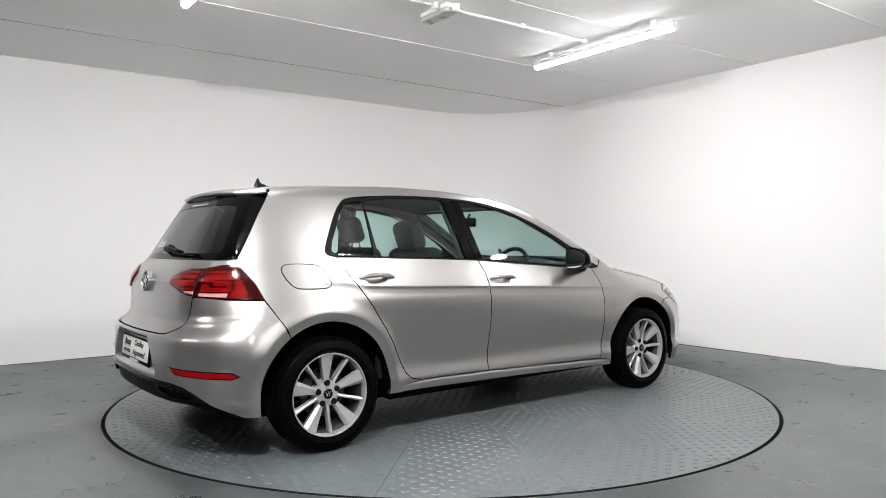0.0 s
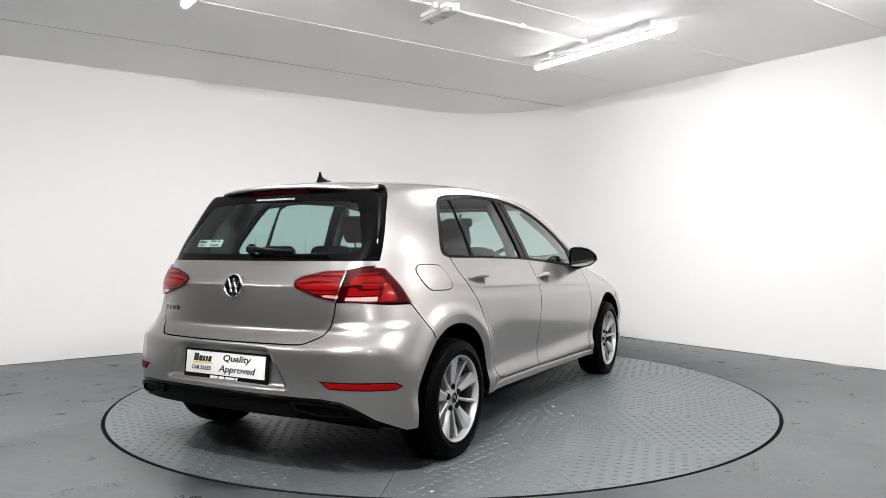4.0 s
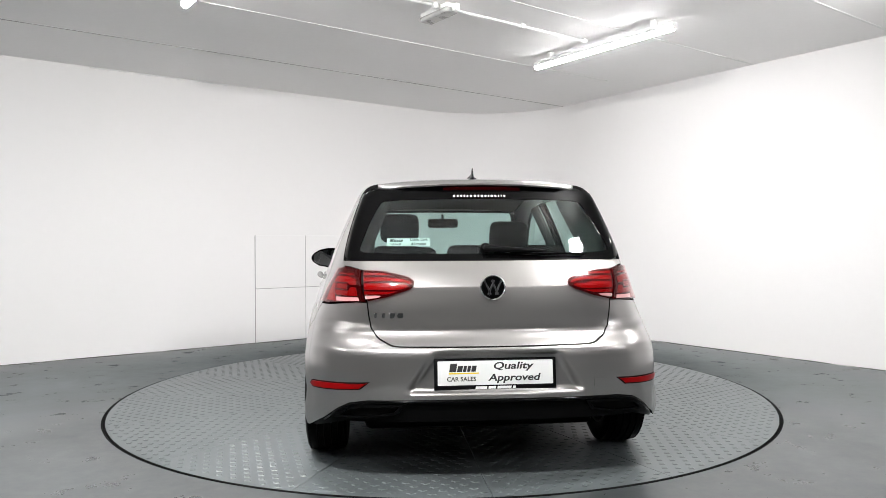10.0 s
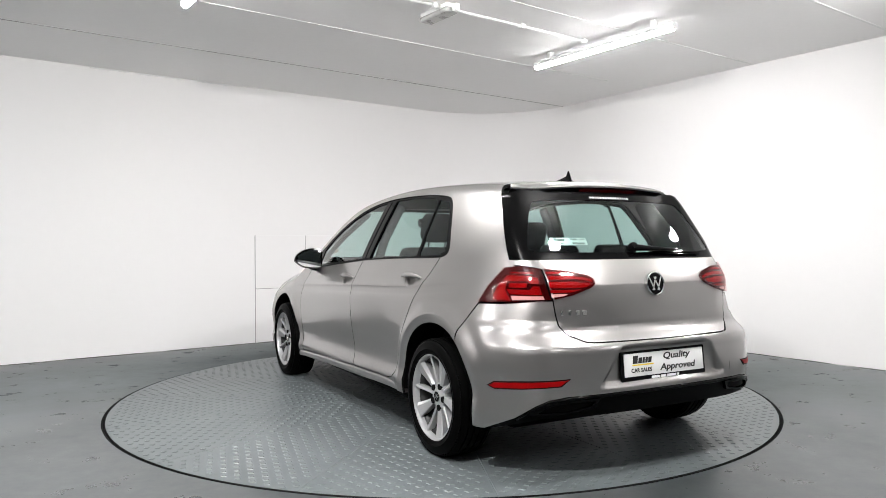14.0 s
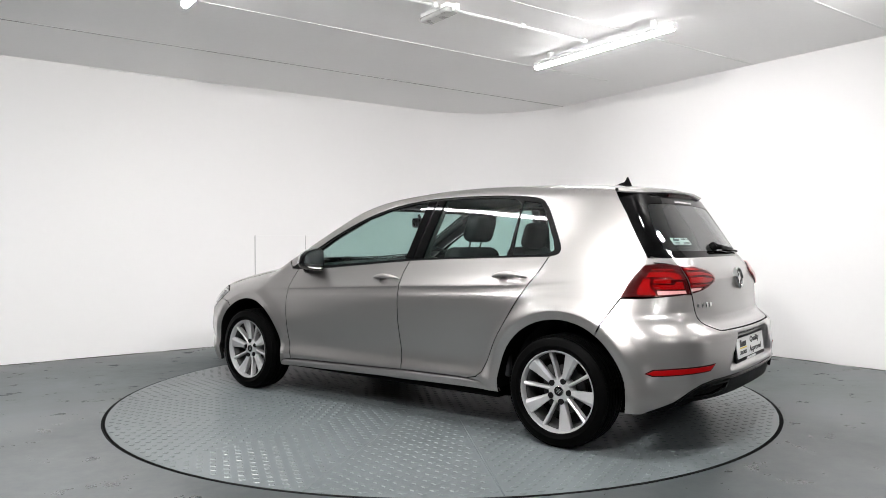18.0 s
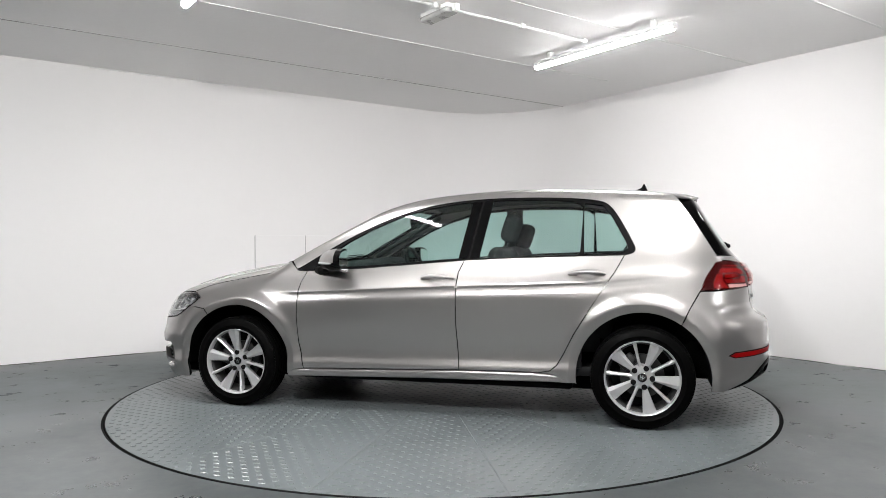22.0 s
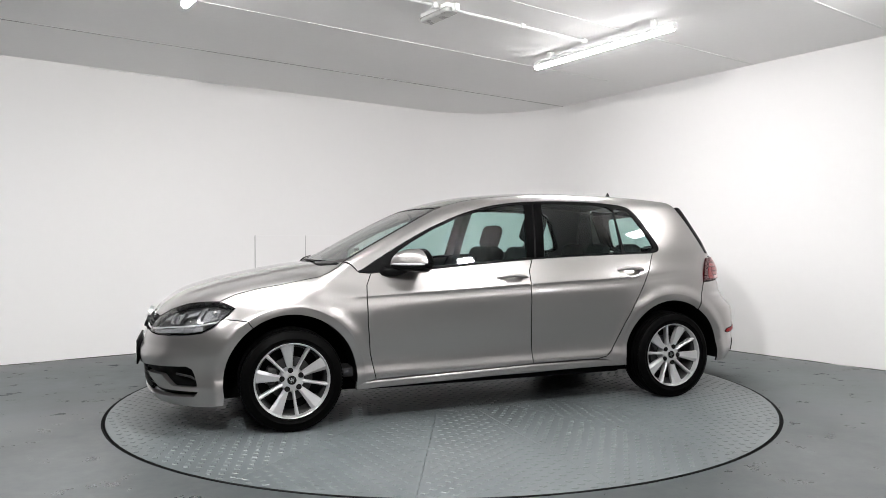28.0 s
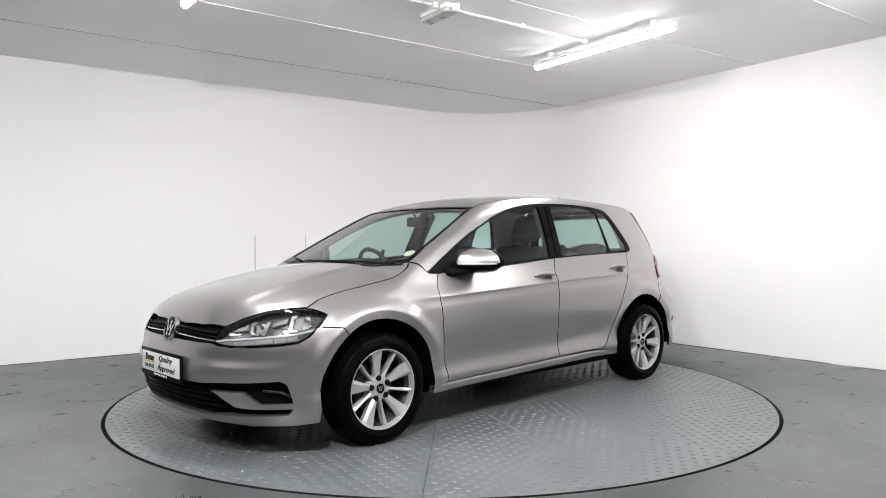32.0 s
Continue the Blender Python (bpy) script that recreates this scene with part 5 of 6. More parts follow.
# shark-fin aerial
bm = bmesh.new()
prof = [(-0.055, 0.0), (-0.035, 0.045), (-0.028, 0.060), (-0.022, 0.060), (-0.005, 0.030), (0.04, 0.010), (0.075, 0.0)]
rows = []
for u, h in prof:
    wd = 0.016 if h < 0.012 else (0.007 if h < 0.05 else 0.003)
    z0 = float(T((0.0 + u, 0.0))[0][2])
    rows.append([bm.verts.new((u, y, z0 + v)) for y, v in ((-0.022, 0.0), (-wd, min(h, 0.012)), (-0.002, h), (0.002, h), (wd, min(h, 0.012)), (0.022, 0.0))])
for a, b in zip(rows, rows[1:]):
    for k in range(5):
        bm.faces.new((a[k], b[k], b[k + 1], a[k + 1]))
bmesh.ops.recalc_face_normals(bm, faces=bm.faces)
aerial = cpart("roof_aerial", bm, gloss_black, None, "black shark-fin aerial", 60)
# windscreen wipers and cowl
bm = bmesh.new()
cw = T((2.30, 0.665), (2.36, 0.5), (2.41, 0.25), (2.43, 0.0), (2.41, -0.25), (2.36, -0.5), (2.30, -0.665))
tube(bm, [(p[0] + 0.012, p[1], p[2] - 0.014) for p in cw], 0.014, 6)
cowl = cpart("cowl", bm, black_plastic, None, "black plastic cowl strip")
for y0, y1 in ((0.30, -0.30), (-0.28, -0.60)):
    bm = bmesh.new()
    q = T((2.40 if abs(y0) < 0.35 else 2.37, y0), ((2.375 if abs(y1) < 0.4 else 2.28), y1))
    tube(bm, [(q[0][0], q[0][1], q[0][2] + 0.004), ((q[0][0] + q[1][0]) / 2 + 0.012, (q[0][1] + q[1][1]) / 2, (q[0][2] + q[1][2]) / 2 + 0.008), (q[1][0], q[1][1], q[1][2] + 0.006)], 0.005, 6)
    cpart("wiper", bm, black_plastic, cowl)
bm = bmesh.new()
tube(bm, [(p[0] - 0.03, p[1] * 0.97, p[2] + 0.012) for p in cw[1:4]], 0.0045, 6)
cpart("wiper", bm, black_plastic, cowl)
# tax disc on the windscreen
bm = bmesh.new()
pt = Vector(T((2.195, 0.580))[0])
nn = Vector(normals(np.array([pt[:]]))[0])
lathe(bm, [(0.0, 0.0), (0.036, 0.0), (0.036, -0.001), (0.0, -0.001)], 28, Matrix.Translation(pt - nn * 0.012) @ nn.to_track_quat("Z", "Y").to_matrix().to_4x4())
cpart("windscreen_disc", bm, worn("disc_paper", (0.62, 0.53, 0.44), (0.4, 0.28, 0.2), 0.6, 40.0), windscreen, "round pale paper disc inside the glass")


# ---------------------------------------------------------------- handles, flap, mirrors
def rounded_bar(bm, p0, p1, w, h, out, n=10):
    """A flattened bar from p0 to p1 with round ends; w along up, h along out."""
    p0, p1, out = Vector(p0), Vector(p1), Vector(out).normalized()
    along = (p1 - p0).normalized()
    up = out.cross(along).normalized()
    rings = []
    for k in range(n + 1):
        t = k / n
        c = p0.lerp(p1, t) + out * (h * 0.9 * math.sin(math.pi * t) ** 0.7)
        f = max(0.12, math.sin(math.pi * min(max(t, 0.02), 0.98)) ** 0.35)
        rings.append([bm.verts.new(c + up * (w / 2 * f * math.cos(a * math.tau / 10)) + out * (h / 2 * f * math.sin(a * math.tau / 10))) for a in range(10)])
    for a, b in zip(rings, rings[1:]):
        for k in range(10):
            bm.faces.new((a[k], a[(k + 1) % 10], b[(k + 1) % 10], b[k]))
    bm.faces.new(rings[0])
    bm.faces.new(rings[-1])
    bmesh.ops.recalc_face_normals(bm, faces=bm.faces)


for mirror in (False, True):
    s = -1 if mirror else 1
    fd, rd = door_parts[mirror]
    for door, (x0, x1, z) in zip((fd, rd), HANDLES):
        panel("handle_cup", "x", cup_line(x0, x1, z), paint, door, lift=-0.002, depth=0.001, gap=-0.003, grid=0.008, bulge=-0.03, mirror=mirror, label="rounded recess behind the handle")
        a, b = S((x0, z), (x1, z))
        nn = normals(np.array([a]))[0]
        bm = bmesh.new()
        rounded_bar(bm, (a[0], a[1] * s + 0.006 * s, a[2]), (b[0], b[1] * s + 0.006 * s, b[2]), 0.030, 0.026, (nn[0], nn[1] * s, nn[2] + 0.25))
        cpart("door_handle", bm, paint, door, "body-coloured door handle", 50)
    # door mirror: painted cap over a black shell, foot, repeater, glass
    W = (0.0, 0.05, 0.15, 0.4, 0.7, 0.9, 0.97, 1.0)

    def mirror_at(w):
        """Height of top and bottom, front and rear edge of the mirror body at w of its length."""
        top = float(np.interp(w, W, [1.020, 1.040, 1.050, 1.050, 1.036, 1.010, 0.994, 0.980]))
        low = float(np.interp(w, W, [0.915, 0.902, 0.897, 0.898, 0.908, 0.934, 0.948, 0.962]))
        nose = float(np.interp(w, W, [2.000, 2.022, 2.028, 2.000, 1.940, 1.885, 1.862, 1.845]))
        return top, low, nose, 1.838 - 0.02 * w

    def mirror_point(w, a):
        top, low, nose, back = mirror_at(w)
        ca, sa = abs(math.cos(a)) ** 0.75, math.copysign(abs(math.sin(a)) ** 0.9, math.sin(a))
        split = 0.955
        return Vector((back + (nose - back) * ca, s * (0.803 + 0.212 * w), split + (top - split) * sa if sa > 0 else split + (split - low) * sa))

    def mirror_body(scale):
        bm = bmesh.new()
        rows = [[bm.verts.new(mirror_point(k / 20, -math.pi / 2 + math.pi * i / 16)) for i in range(17)] for k in range(21)]
        for r0, r1 in zip(rows, rows[1:]):
            for i in range(16):
                bm.faces.new((r0[i], r0[i + 1], r1[i + 1], r1[i]))
            bm.faces.new((r0[16], r0[0], r1[0], r1[16]))
        bm.faces.new(rows[0])
        bm.faces.new(rows[-1])
        bmesh.ops.remove_doubles(bm, verts=bm.verts, dist=0.0002)
        bmesh.ops.recalc_face_normals(bm, faces=bm.faces)
        bmesh.ops.scale(bm, vec=(scale, scale, scale), space=Matrix.Translation((-1.9, -0.9 * s, -0.97)), verts=bm.verts)
        return bm

    bm = mirror_body(1.0)
    bmesh.ops.bisect_plane(bm, geom=bm.verts[:] + bm.edges[:] + bm.faces[:], plane_co=(0, 0, 0.962), plane_no=(0.0, 0, 1), clear_inner=True)
    bmesh.ops.bisect_plane(bm, geom=bm.verts[:] + bm.edges[:] + bm.faces[:], plane_co=(1.866, 0.91 * s, 0), plane_no=(1, 0.15 * s, 0), clear_inner=True)
    cap = cpart("door_mirror", bm, paint, None, "door mirror with body-coloured cap", 60)
    cpart("mirror_shell", mirror_body(0.985), gloss_black, cap, "black mirror shell", 60)
    bm = bmesh.new()
    top_edge = [(0.818 + 0.178 * k / 14, mirror_at(0.06 + 0.84 * k / 14)[0] - 0.014) for k in range(15)]
    low_edge = [(0.818 + 0.178 * k / 14, mirror_at(0.06 + 0.84 * k / 14)[1] + 0.012) for k in range(15)]
    prism(bm, top_edge + low_edge[::-1], 0.0, 0.004, Matrix.Translation((1.8315 + 0.02 * 0.3, 0, 0)) @ Matrix(((0, 0, -1, 0), (s, 0, 0, 0), (0, 1, 0, 0), (0, 0, 0, 1))))
    for v in bm.verts:
        v.co.x -= 0.094 * (abs(v.co.y) - 0.803)
    cpart("mirror_glass", bm, mirror_face, cap, "mirror glass")
    bm = bmesh.new()
    tube(bm, [(2.06, 0.762 * s, 0.905), (2.02, 0.80 * s, 0.905), (1.975, 0.84 * s, 0.912), (1.94, 0.89 * s, 0.925)], [0.030, 0.028, 0.024, 0.018], 10)
    cpart("mirror_foot", bm, black_plastic, cap)
    bm = bmesh.new()
    tube(bm, [mirror_point(w, 0.0) + Vector((0.0, 0, 0.001)) for w in (0.12, 0.25, 0.4, 0.55, 0.7, 0.85, 0.95)], [0.003, 0.0055, 0.0065, 0.007, 0.007, 0.0065, 0.004], 8)
    cpart("repeater", bm, lamp_white, cap, "clear indicator strip")
flap_line = P((-0.222, 0.748, 0.949), (-0.205, 0.742, 0.970), (-0.17, 0.742, 0.976), (-0.05, 0.754, 0.970), (-0.015, 0.757, 0.962), (0.022, 0.773, 0.928), (0.04, 0.80, 0.876), (0.034, 0.808, 0.855), (0.0, 0.812, 0.845), (-0.13, 0.80, 0.848), (-0.165, 0.797, 0.858), (-0.20, 0.776, 0.896))
panel("fuel_flap", "x", flap_line, black_gap, lift=0.0022, depth=0.003, gap=-0.0028, grid=0.02, soften=2, mirror=True, label="dark joint round the fuel flap")
panel("fuel_flap", "x", flap_line, paint, lift=0.0034, depth=0.003, gap=0.0018, grid=0.02, soften=2, mirror=True, label="silver fuel filler flap")


# ---------------------------------------------------------------- wheels
def wheel_parts():
    """A wheel about the y axis, its outer face towards +y."""
    turn = Matrix.Rotation(radians(-90), 4, "X")
    bm = bmesh.new()
    r = AXLE_Z
    prof = [(0.196, -0.085), (0.205, -0.094), (0.245, -0.103), (0.272, -0.098), (0.288, -0.086), (r - 0.002, -0.07)]
    for k in range(4):
        y = -0.052 + 0.0347 * k
        prof += [(r, y - 0.012), (r - 0.007, y - 0.011), (r - 0.007, y - 0.005), (r, y - 0.004)]
    prof += [(r - 0.002, 0.07), (0.288, 0.086), (0.272, 0.098), (0.2465, 0.103), (0.244, 0.1045), (0.242, 0.103), (0.224, 0.098), (0.2215, 0.0995), (0.219, 0.097), (0.2170, 0.094), (0.2168, 0.085)]
    lathe(bm, prof, 72, turn, closed=True)
    for k in range(96):
        a = k * math.tau / 96
        for y in (0.078, -0.078):
            box(bm, -0.0078, 0.0078, y - 0.010, y + 0.010, r - 0.016, r - 0.0055, Matrix.Rotation(a, 4, "Y"))
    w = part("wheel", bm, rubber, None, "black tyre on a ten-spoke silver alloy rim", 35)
    bm = bmesh.new()
    lathe(bm, [(0.2165, 0.088), (0.2165, 0.0955), (0.2150, 0.0962), (0.2100, 0.0938), (0.2065, 0.084), (0.2040, 0.066), (0.2040, 0.060), (0.208, 0.060), (0.209, 0.07)], 72, turn, closed=True)
    rim = part("rim", bm, rim_alloy, w, "silver alloy rim", 35)
    # the barrel's dark colour holds the shade behind the spokes
    bm = bmesh.new()
    lathe(bm, [(0.2035, 0.060), (0.1985, 0.056), (0.190, 0.03), (0.186, -0.02), (0.188, -0.085), (0.200, -0.088), (0.204, -0.08), (0.205, 0.058)], 72, turn, closed=True)
    part("barrel", bm, dark_metal, rim, "inner barrel of the rim, coloured dark for the shade behind the spokes", 35)
    bm = bmesh.new()
    lathe(bm, [(0.0, 0.058), (0.04, 0.060), (0.062, 0.056), (0.070, 0.046), (0.072, 0.0), (0.0, 0.0)], 40, turn)
    part("hub", bm, rim_alloy, rim, "", 40)
    for k in range(5):
        a = math.tau * k / 5
        # broad, folded spoke
        bm = bmesh.new()
        st = [(0.040, 0.013, 0.062), (0.075, 0.0165, 0.065), (0.11, 0.0225, 0.069), (0.15, 0.030, 0.075), (0.2065, 0.041, 0.086)]
        rings = []
        for rr, hw, yy in st:
            rings.append([bm.verts.new((x, y, z)) for x, y, z in ((-hw, yy - 0.013, rr), (-hw * 0.45, yy, rr), (hw * 0.92, yy - 0.006, rr), (hw, yy - 0.012, rr), (hw * 0.8, yy - 0.045, rr), (-hw * 0.8, yy - 0.045, rr))])
        for r0, r1 in zip(rings, rings[1:]):
            for j in range(6):
                bm.faces.new((r0[j], r0[(j + 1) % 6], r1[(j + 1) % 6], r1[j]))
        bm.faces.new(rings[0])
        bm.faces.new(rings[-1])
        bmesh.ops.recalc_face_normals(bm, faces=bm.faces)
        bmesh.ops.transform(bm, matrix=Matrix.Rotation(a, 4, "Y"), verts=bm.verts)
        part("spoke", bm, rim_alloy, rim, "broad folded spoke", 20)
        # narrow spoke
        bm = bmesh.new()
        rings = []
        for rr, hw, yy in ((0.045, 0.011, 0.056), (0.09, 0.0075, 0.062), (0.14, 0.0075, 0.069), (0.2065, 0.0105, 0.083)):
            rings.append([bm.verts.new((x, y, z)) for x, y, z in ((-hw, yy - 0.006, rr), (0, yy, rr), (hw, yy - 0.006, rr), (hw, yy - 0.04, rr), (-hw, yy - 0.04, rr))])
        for r0, r1 in zip(rings, rings[1:]):
            for j in range(5):
                bm.faces.new((r0[j], r0[(j + 1) % 5], r1[(j + 1) % 5], r1[j]))
        bm.faces.new(rings[0])
        bm.faces.new(rings[-1])
        bmesh.ops.recalc_face_normals(bm, faces=bm.faces)
        bmesh.ops.transform(bm, matrix=Matrix.Rotation(a + math.pi / 5, 4, "Y"), verts=bm.verts)
        part("spoke", bm, rim_alloy, rim, "narrow spoke", 20)
        # black disc over each bolt hole, the recess's shade put into its colour
        bm = bmesh.new()
        lathe(bm, [(0.0, 0.0655), (0.0135, 0.0655), (0.016, 0.0645), (0.016, 0.05)], 14, Matrix.Rotation(a, 4, "Y") @ Matrix.Translation((0, 0, 0.057)) @ turn)
        part("bolt_hole_shade", bm, black_gap, rim)
    bm = bmesh.new()
    lathe(bm, [(0.0, 0.0655), (0.024, 0.065), (0.027, 0.061), (0.028, 0.05)], 24, turn)
    cap = part("hub_cap", bm, gloss_black, rim, "", 40)
    for x, lean in ((-0.009, -24), (-0.003, 24), (0.003, -24), (0.009, 24)):
        bm = bmesh.new()
        box(bm, -0.0016, 0.0016, -0.014, 0.014, 0.065, 0.0668, turn @ Matrix.Translation((x, 0, 0)) @ Matrix.Rotation(radians(lean), 4, "Z"))
        part("cap_bar", bm, chrome, rim)
    bm = bmesh.new()
    lathe(bm, [(0.0255, 0.06), (0.0255, 0.0665), (0.028, 0.0655), (0.0285, 0.06)], 24, turn, closed=True)
    part("cap_ring", bm, chrome, rim)
    bm = bmesh.new()
    lathe(bm, [(0.06, 0.002), (0.128, 0.002), (0.128, -0.02), (0.06, -0.02)], 40, turn, closed=True)
    part("brake_disc", bm, dark_metal, w, "", 40)
    bm = bmesh.new()
    box(bm, -0.05, 0.05, -0.04, 0.03, 0.085, 0.145, Matrix.Rotation(radians(70), 4, "Y"), bevel=0.012)
    part("brake_caliper", bm, dark_metal, w, "", 40)
    bm = bmesh.new()
    lathe(bm, [(0.0, -0.03), (0.183, -0.03), (0.183, -0.05), (0.0, -0.05)], 40, turn)
    part("brake_shield", bm, black_plastic, w, "", 40)
    return w


wheel = wheel_parts()
wheel.parent = car
for x, y, spin, first in ((AXLE_F, 0.775, 8, True), (0.0, 0.768, -24, False), (AXLE_F, -0.775, 20, False), (0.0, -0.768, 3, False)):
    m = Matrix.Translation(CAR_AT + Vector((x, y, AXLE_Z))) @ (Matrix.Rotation(math.pi, 4, "Z") if y < 0 else Matrix()) @ Matrix.Rotation(radians(spin), 4, "Y")
    if first:
        wheel.matrix_basis = m
    else:
        copy_thing(wheel, m)

# wheel housings and the dark underside
for wx in (0.0, AXLE_F):
    for s in (1, -1):
        bm = bmesh.new()
        rows = []
        for k in range(25):
            a = radians(-4 + 190 * k / 24)
            rr = ARCH_R + 0.006
            hx, hz = wx + rr * math.cos(a), AXLE_Z + rr * math.sin(a)
            edge_y = min(0.862, S((hx, hz))[0][1] - 0.012)
            rows.append([bm.verts.new((hx, s * y, hz)) for y in (edge_y, 0.74, 0.60, 0.56)])
        for a, b in zip(rows, rows[1:]):
            for j in range(3):
                bm.faces.new((a[j], b[j], b[j + 1], a[j + 1]))
        bm.faces.new([r[3] for r in rows])
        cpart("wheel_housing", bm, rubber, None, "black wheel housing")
bm = bmesh.new()
box(bm, -0.30, 3.25, -0.575, 0.575, 0.16, 0.30, bevel=0.03)
box(bm, -0.62, -0.28, -0.52, 0.52, 0.27, 0.36, bevel=0.03)
box(bm, 0.40, 2.22, -0.80, 0.80, 0.20, 0.27, bevel=0.02)
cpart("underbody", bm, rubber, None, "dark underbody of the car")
bm = bmesh.new()
box(bm, 2.25, 3.30, -0.56, 0.56, 0.25, 0.62, bevel=0.05)
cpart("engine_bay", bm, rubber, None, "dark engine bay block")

# ---------------------------------------------------------------- cabin
bm = bmesh.new()
box(bm, -0.50, 0.20, -0.56, 0.56, 0.25, 0.92, bevel=0.04)
cpart("parcel_shelf", bm, trim_dark, None, "dark parcel shelf and boot lining")
bm = bmesh.new()
box(bm, 0.1, 2.3, -0.72, 0.72, 0.27, 0.33, bevel=0.01)
cpart("cabin_floor", bm, trim_dark, None, "dark cabin floor")
bm = bmesh.new()
rows = []
for x, z, top in ((1.78, 0.70, 0.90), (1.80, 0.88, 0.93), (1.90, 0.945, 0.945), (2.10, 0.955, 0.955), (2.40, 0.93, 0.93)):
    rows.append([bm.verts.new((x - 0.06 * (abs(y) / 0.7) ** 2 * (x > 2.05), y, z - 0.02 * (abs(y) / 0.7) ** 2)) for y in np.linspace(-0.70, 0.70, 15)])
for a, b in zip(rows, rows[1:]):
    for k in range(14):
        bm.faces.new((a[k], a[k + 1], b[k + 1], b[k]))
for v in bm.verts:
    if v.co.y < -0.2 and v.co.y > -0.55 and 1.85 < v.co.x < 2.0:
        v.co.z += 0.035
cpart("dashboard", bm, trim_dark, None, "dark dashboard", 60)
bm = bmesh.new()
wheel_m = Matrix.Translation((1.72, -0.36, 0.875)) @ Matrix.Rotation(radians(-66), 4, "Y")
ring = [wheel_m @ Vector((0.18 * math.cos(k * math.tau / 32), 0.18 * math.sin(k * math.tau / 32), 0)) for k in range(33)]
tube(bm, ring, 0.016, 8, caps=False)
steering = cpart("steering_wheel", bm, trim_dark, None, "black steering wheel", 60)
bm = bmesh.new()
lathe(bm, [(0.0, -0.02), (0.06, -0.02), (0.07, 0.0), (0.05, 0.03), (0.0, 0.05)], 20, wheel_m)
for a in (0, 90, 180):
    p = wheel_m @ Vector((0.17 * math.sin(radians(a + 90)) * (0 if a == 90 else 1) + (-0.17 if a == 90 else 0) * 0 + (0.17 if a == 90 else 0) * 0, 0.17 * math.cos(radians(a)), 0))
    tube(bm, [wheel_m @ Vector((0, 0, 0)), p], 0.014, 6)
cpart("steering_hub", bm, trim_dark, steering)


def cushion(bm, x0, x1, y0, y1, z0, z1, m=None, bevel=0.05):
    return box(bm, x0, x1, y0, y1, z0, z1, m, bevel=bevel, segs=3)


def front_seat(y, drop=0.0):
    bm = bmesh.new()
    cushion(bm, 1.02, 1.55, y - 0.25, y + 0.25, 0.40, 0.58)
    seat = cpart("front_seat", bm, fabric, None, "dark grey fabric front seat", 60)
    bm = bmesh.new()
    m = Matrix.Translation((1.06, y, 0.50)) @ Matrix.Rotation(radians(-18), 4, "Y")
    cushion(bm, -0.07, 0.06, -0.25, 0.25, 0.0, 0.58, m, 0.055)
    cpart("backrest", bm, fabric, seat, "", 60)
    bm = bmesh.new()
    cushion(bm, -0.055, 0.045, -0.125, 0.125, 0.62 + drop, 0.81 + drop, m, 0.045)
    cpart("headrest", bm, fabric, seat, "", 60)
    for dy in (-0.06, 0.06):
        bm = bmesh.new()
        tube(bm, [m @ Vector((0, dy, 0.55)), m @ Vector((0, dy, 0.66))], 0.006, 6)
        cpart("headrest_post", bm, chrome, seat)


front_seat(0.36)
front_seat(-0.36, -0.05)
bm = bmesh.new()
cushion(bm, 0.25, 0.78, -0.66, 0.66, 0.40, 0.58)
bench = cpart("rear_bench", bm, fabric, None, "dark grey fabric rear bench", 60)
bm = bmesh.new()
mb = Matrix.Translation((0.28, 0, 0.50)) @ Matrix.Rotation(radians(-22), 4, "Y")
cushion(bm, -0.08, 0.05, -0.65, 0.65, 0.0, 0.50, mb)
cpart("backrest", bm, fabric, bench, "", 60)
for y in (-0.40, 0.0, 0.40):
    bm = bmesh.new()
    cushion(bm, -0.05, 0.04, y - 0.13, y + 0.13, 0.48, 0.61, mb, 0.04)
    cpart("headrest", bm, fabric, bench, "", 60)
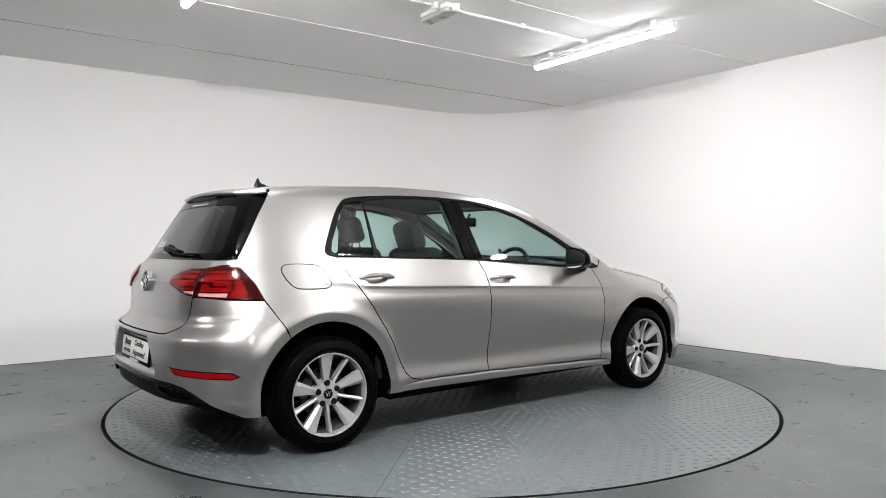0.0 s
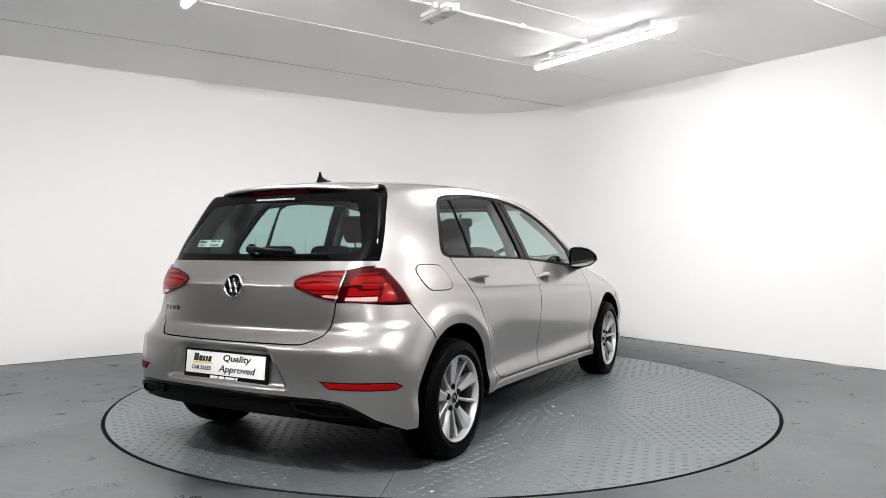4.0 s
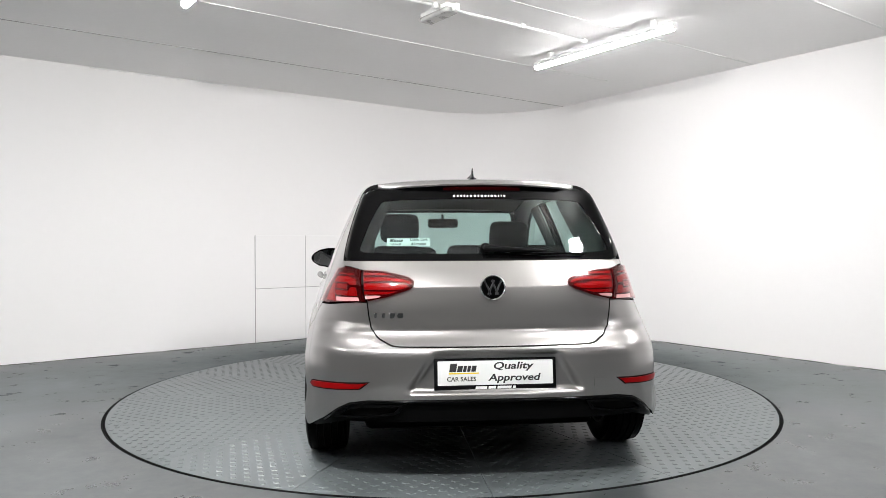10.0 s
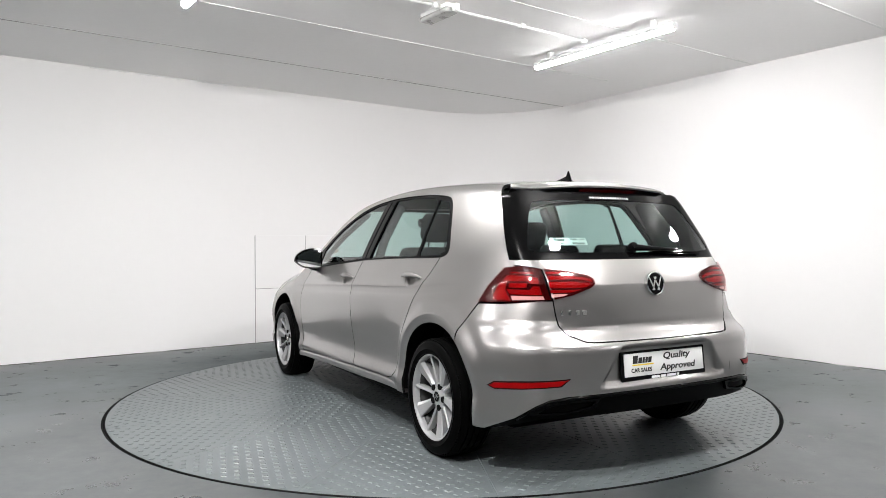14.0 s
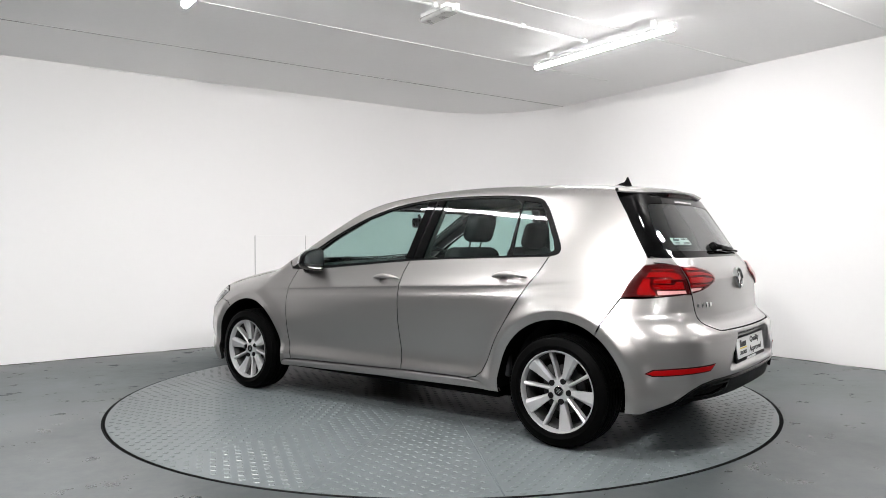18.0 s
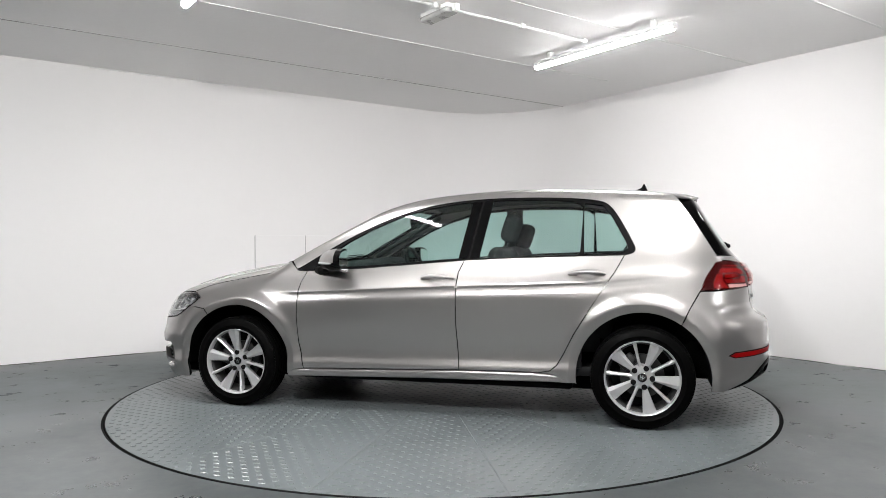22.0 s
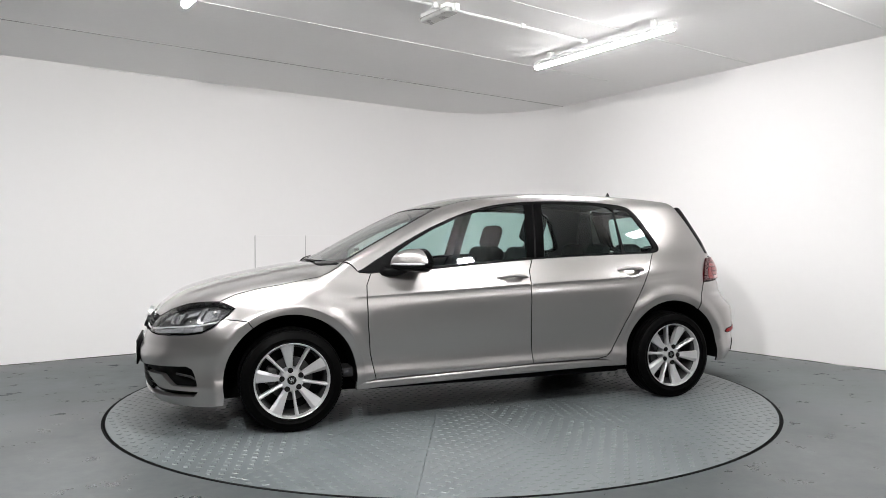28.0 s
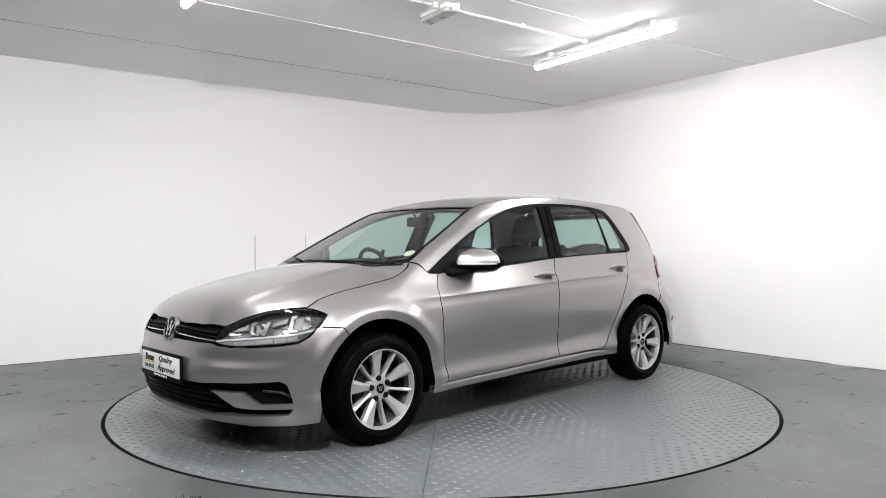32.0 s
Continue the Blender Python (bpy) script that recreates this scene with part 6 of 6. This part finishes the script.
# head lining under the roof
grid_x, grid_y = np.meshgrid(np.linspace(-0.12, 1.52, 24), np.linspace(-0.52, 0.52, 13), indexing="ij")
pts = np.stack([grid_x.ravel(), grid_y.ravel()], 1)
tops = np.array(T(*pts.tolist()))
tops[:, 2] -= 0.035
me = bpy.data.meshes.new("head_lining")
me.from_pydata([tuple(p) for p in tops], [], [(i * 13 + j, i * 13 + j + 1, (i + 1) * 13 + j + 1, (i + 1) * 13 + j) for i in range(23) for j in range(12)])
me.materials.append(lining)
ob = new("head_lining", me)
ob.parent, ob.location = car, CAR_AT
for s in (1, -1):
    # inner door trims and pillars
    bm = bmesh.new()
    box(bm, 0.35, 2.1, s * 0.745 - 0.02, s * 0.745 + 0.02, 0.32, 0.90, bevel=0.015)
    cpart("door_trim", bm, trim_dark, None, "dark inner door trim")
    bm = bmesh.new()
    tube(bm, [(1.03, s * 0.72, 0.92), (1.0, s * 0.675, 1.1), (0.97, s * 0.565, 1.32)], 0.03, 8)
    cpart("pillar_trim", bm, lining, None, "grey inner pillar trim")
    bm = bmesh.new()
    tube(bm, [(-0.22, s * 0.63, 0.92), (-0.16, s * 0.585, 1.12), (-0.10, s * 0.475, 1.315)], [0.08, 0.07, 0.045], 8)
    cpart("pillar_trim", bm, lining, None, "grey inner pillar trim")
    bm = bmesh.new()
    tube(bm, [(2.18, s * 0.655, 0.97), (1.9, s * 0.61, 1.13), (1.58, s * 0.54, 1.29)], 0.02, 8)
    cpart("pillar_trim", bm, lining, None, "grey inner pillar trim")
bm = bmesh.new()
cushion(bm, -0.012, 0.012, -0.115, 0.115, -0.035, 0.035, Matrix.Translation((1.62, 0, 1.235)), 0.02)
tube(bm, [(1.635, 0, 1.25), (1.66, 0, 1.30)], 0.01, 6)
cpart("interior_mirror", bm, gloss_black, None, "black interior mirror", 50)


# ---------------------------------------------------------------- movement
TURN_0, TURN_RATE = 37.552, 5.7883


def motions():
    rows = [(t, pose(0, 0, 0, 0, 0, TURN_0 + TURN_RATE * t)) for t in range(0, 33)]
    walk(table, rows)
    walk(car, rows)


motions()
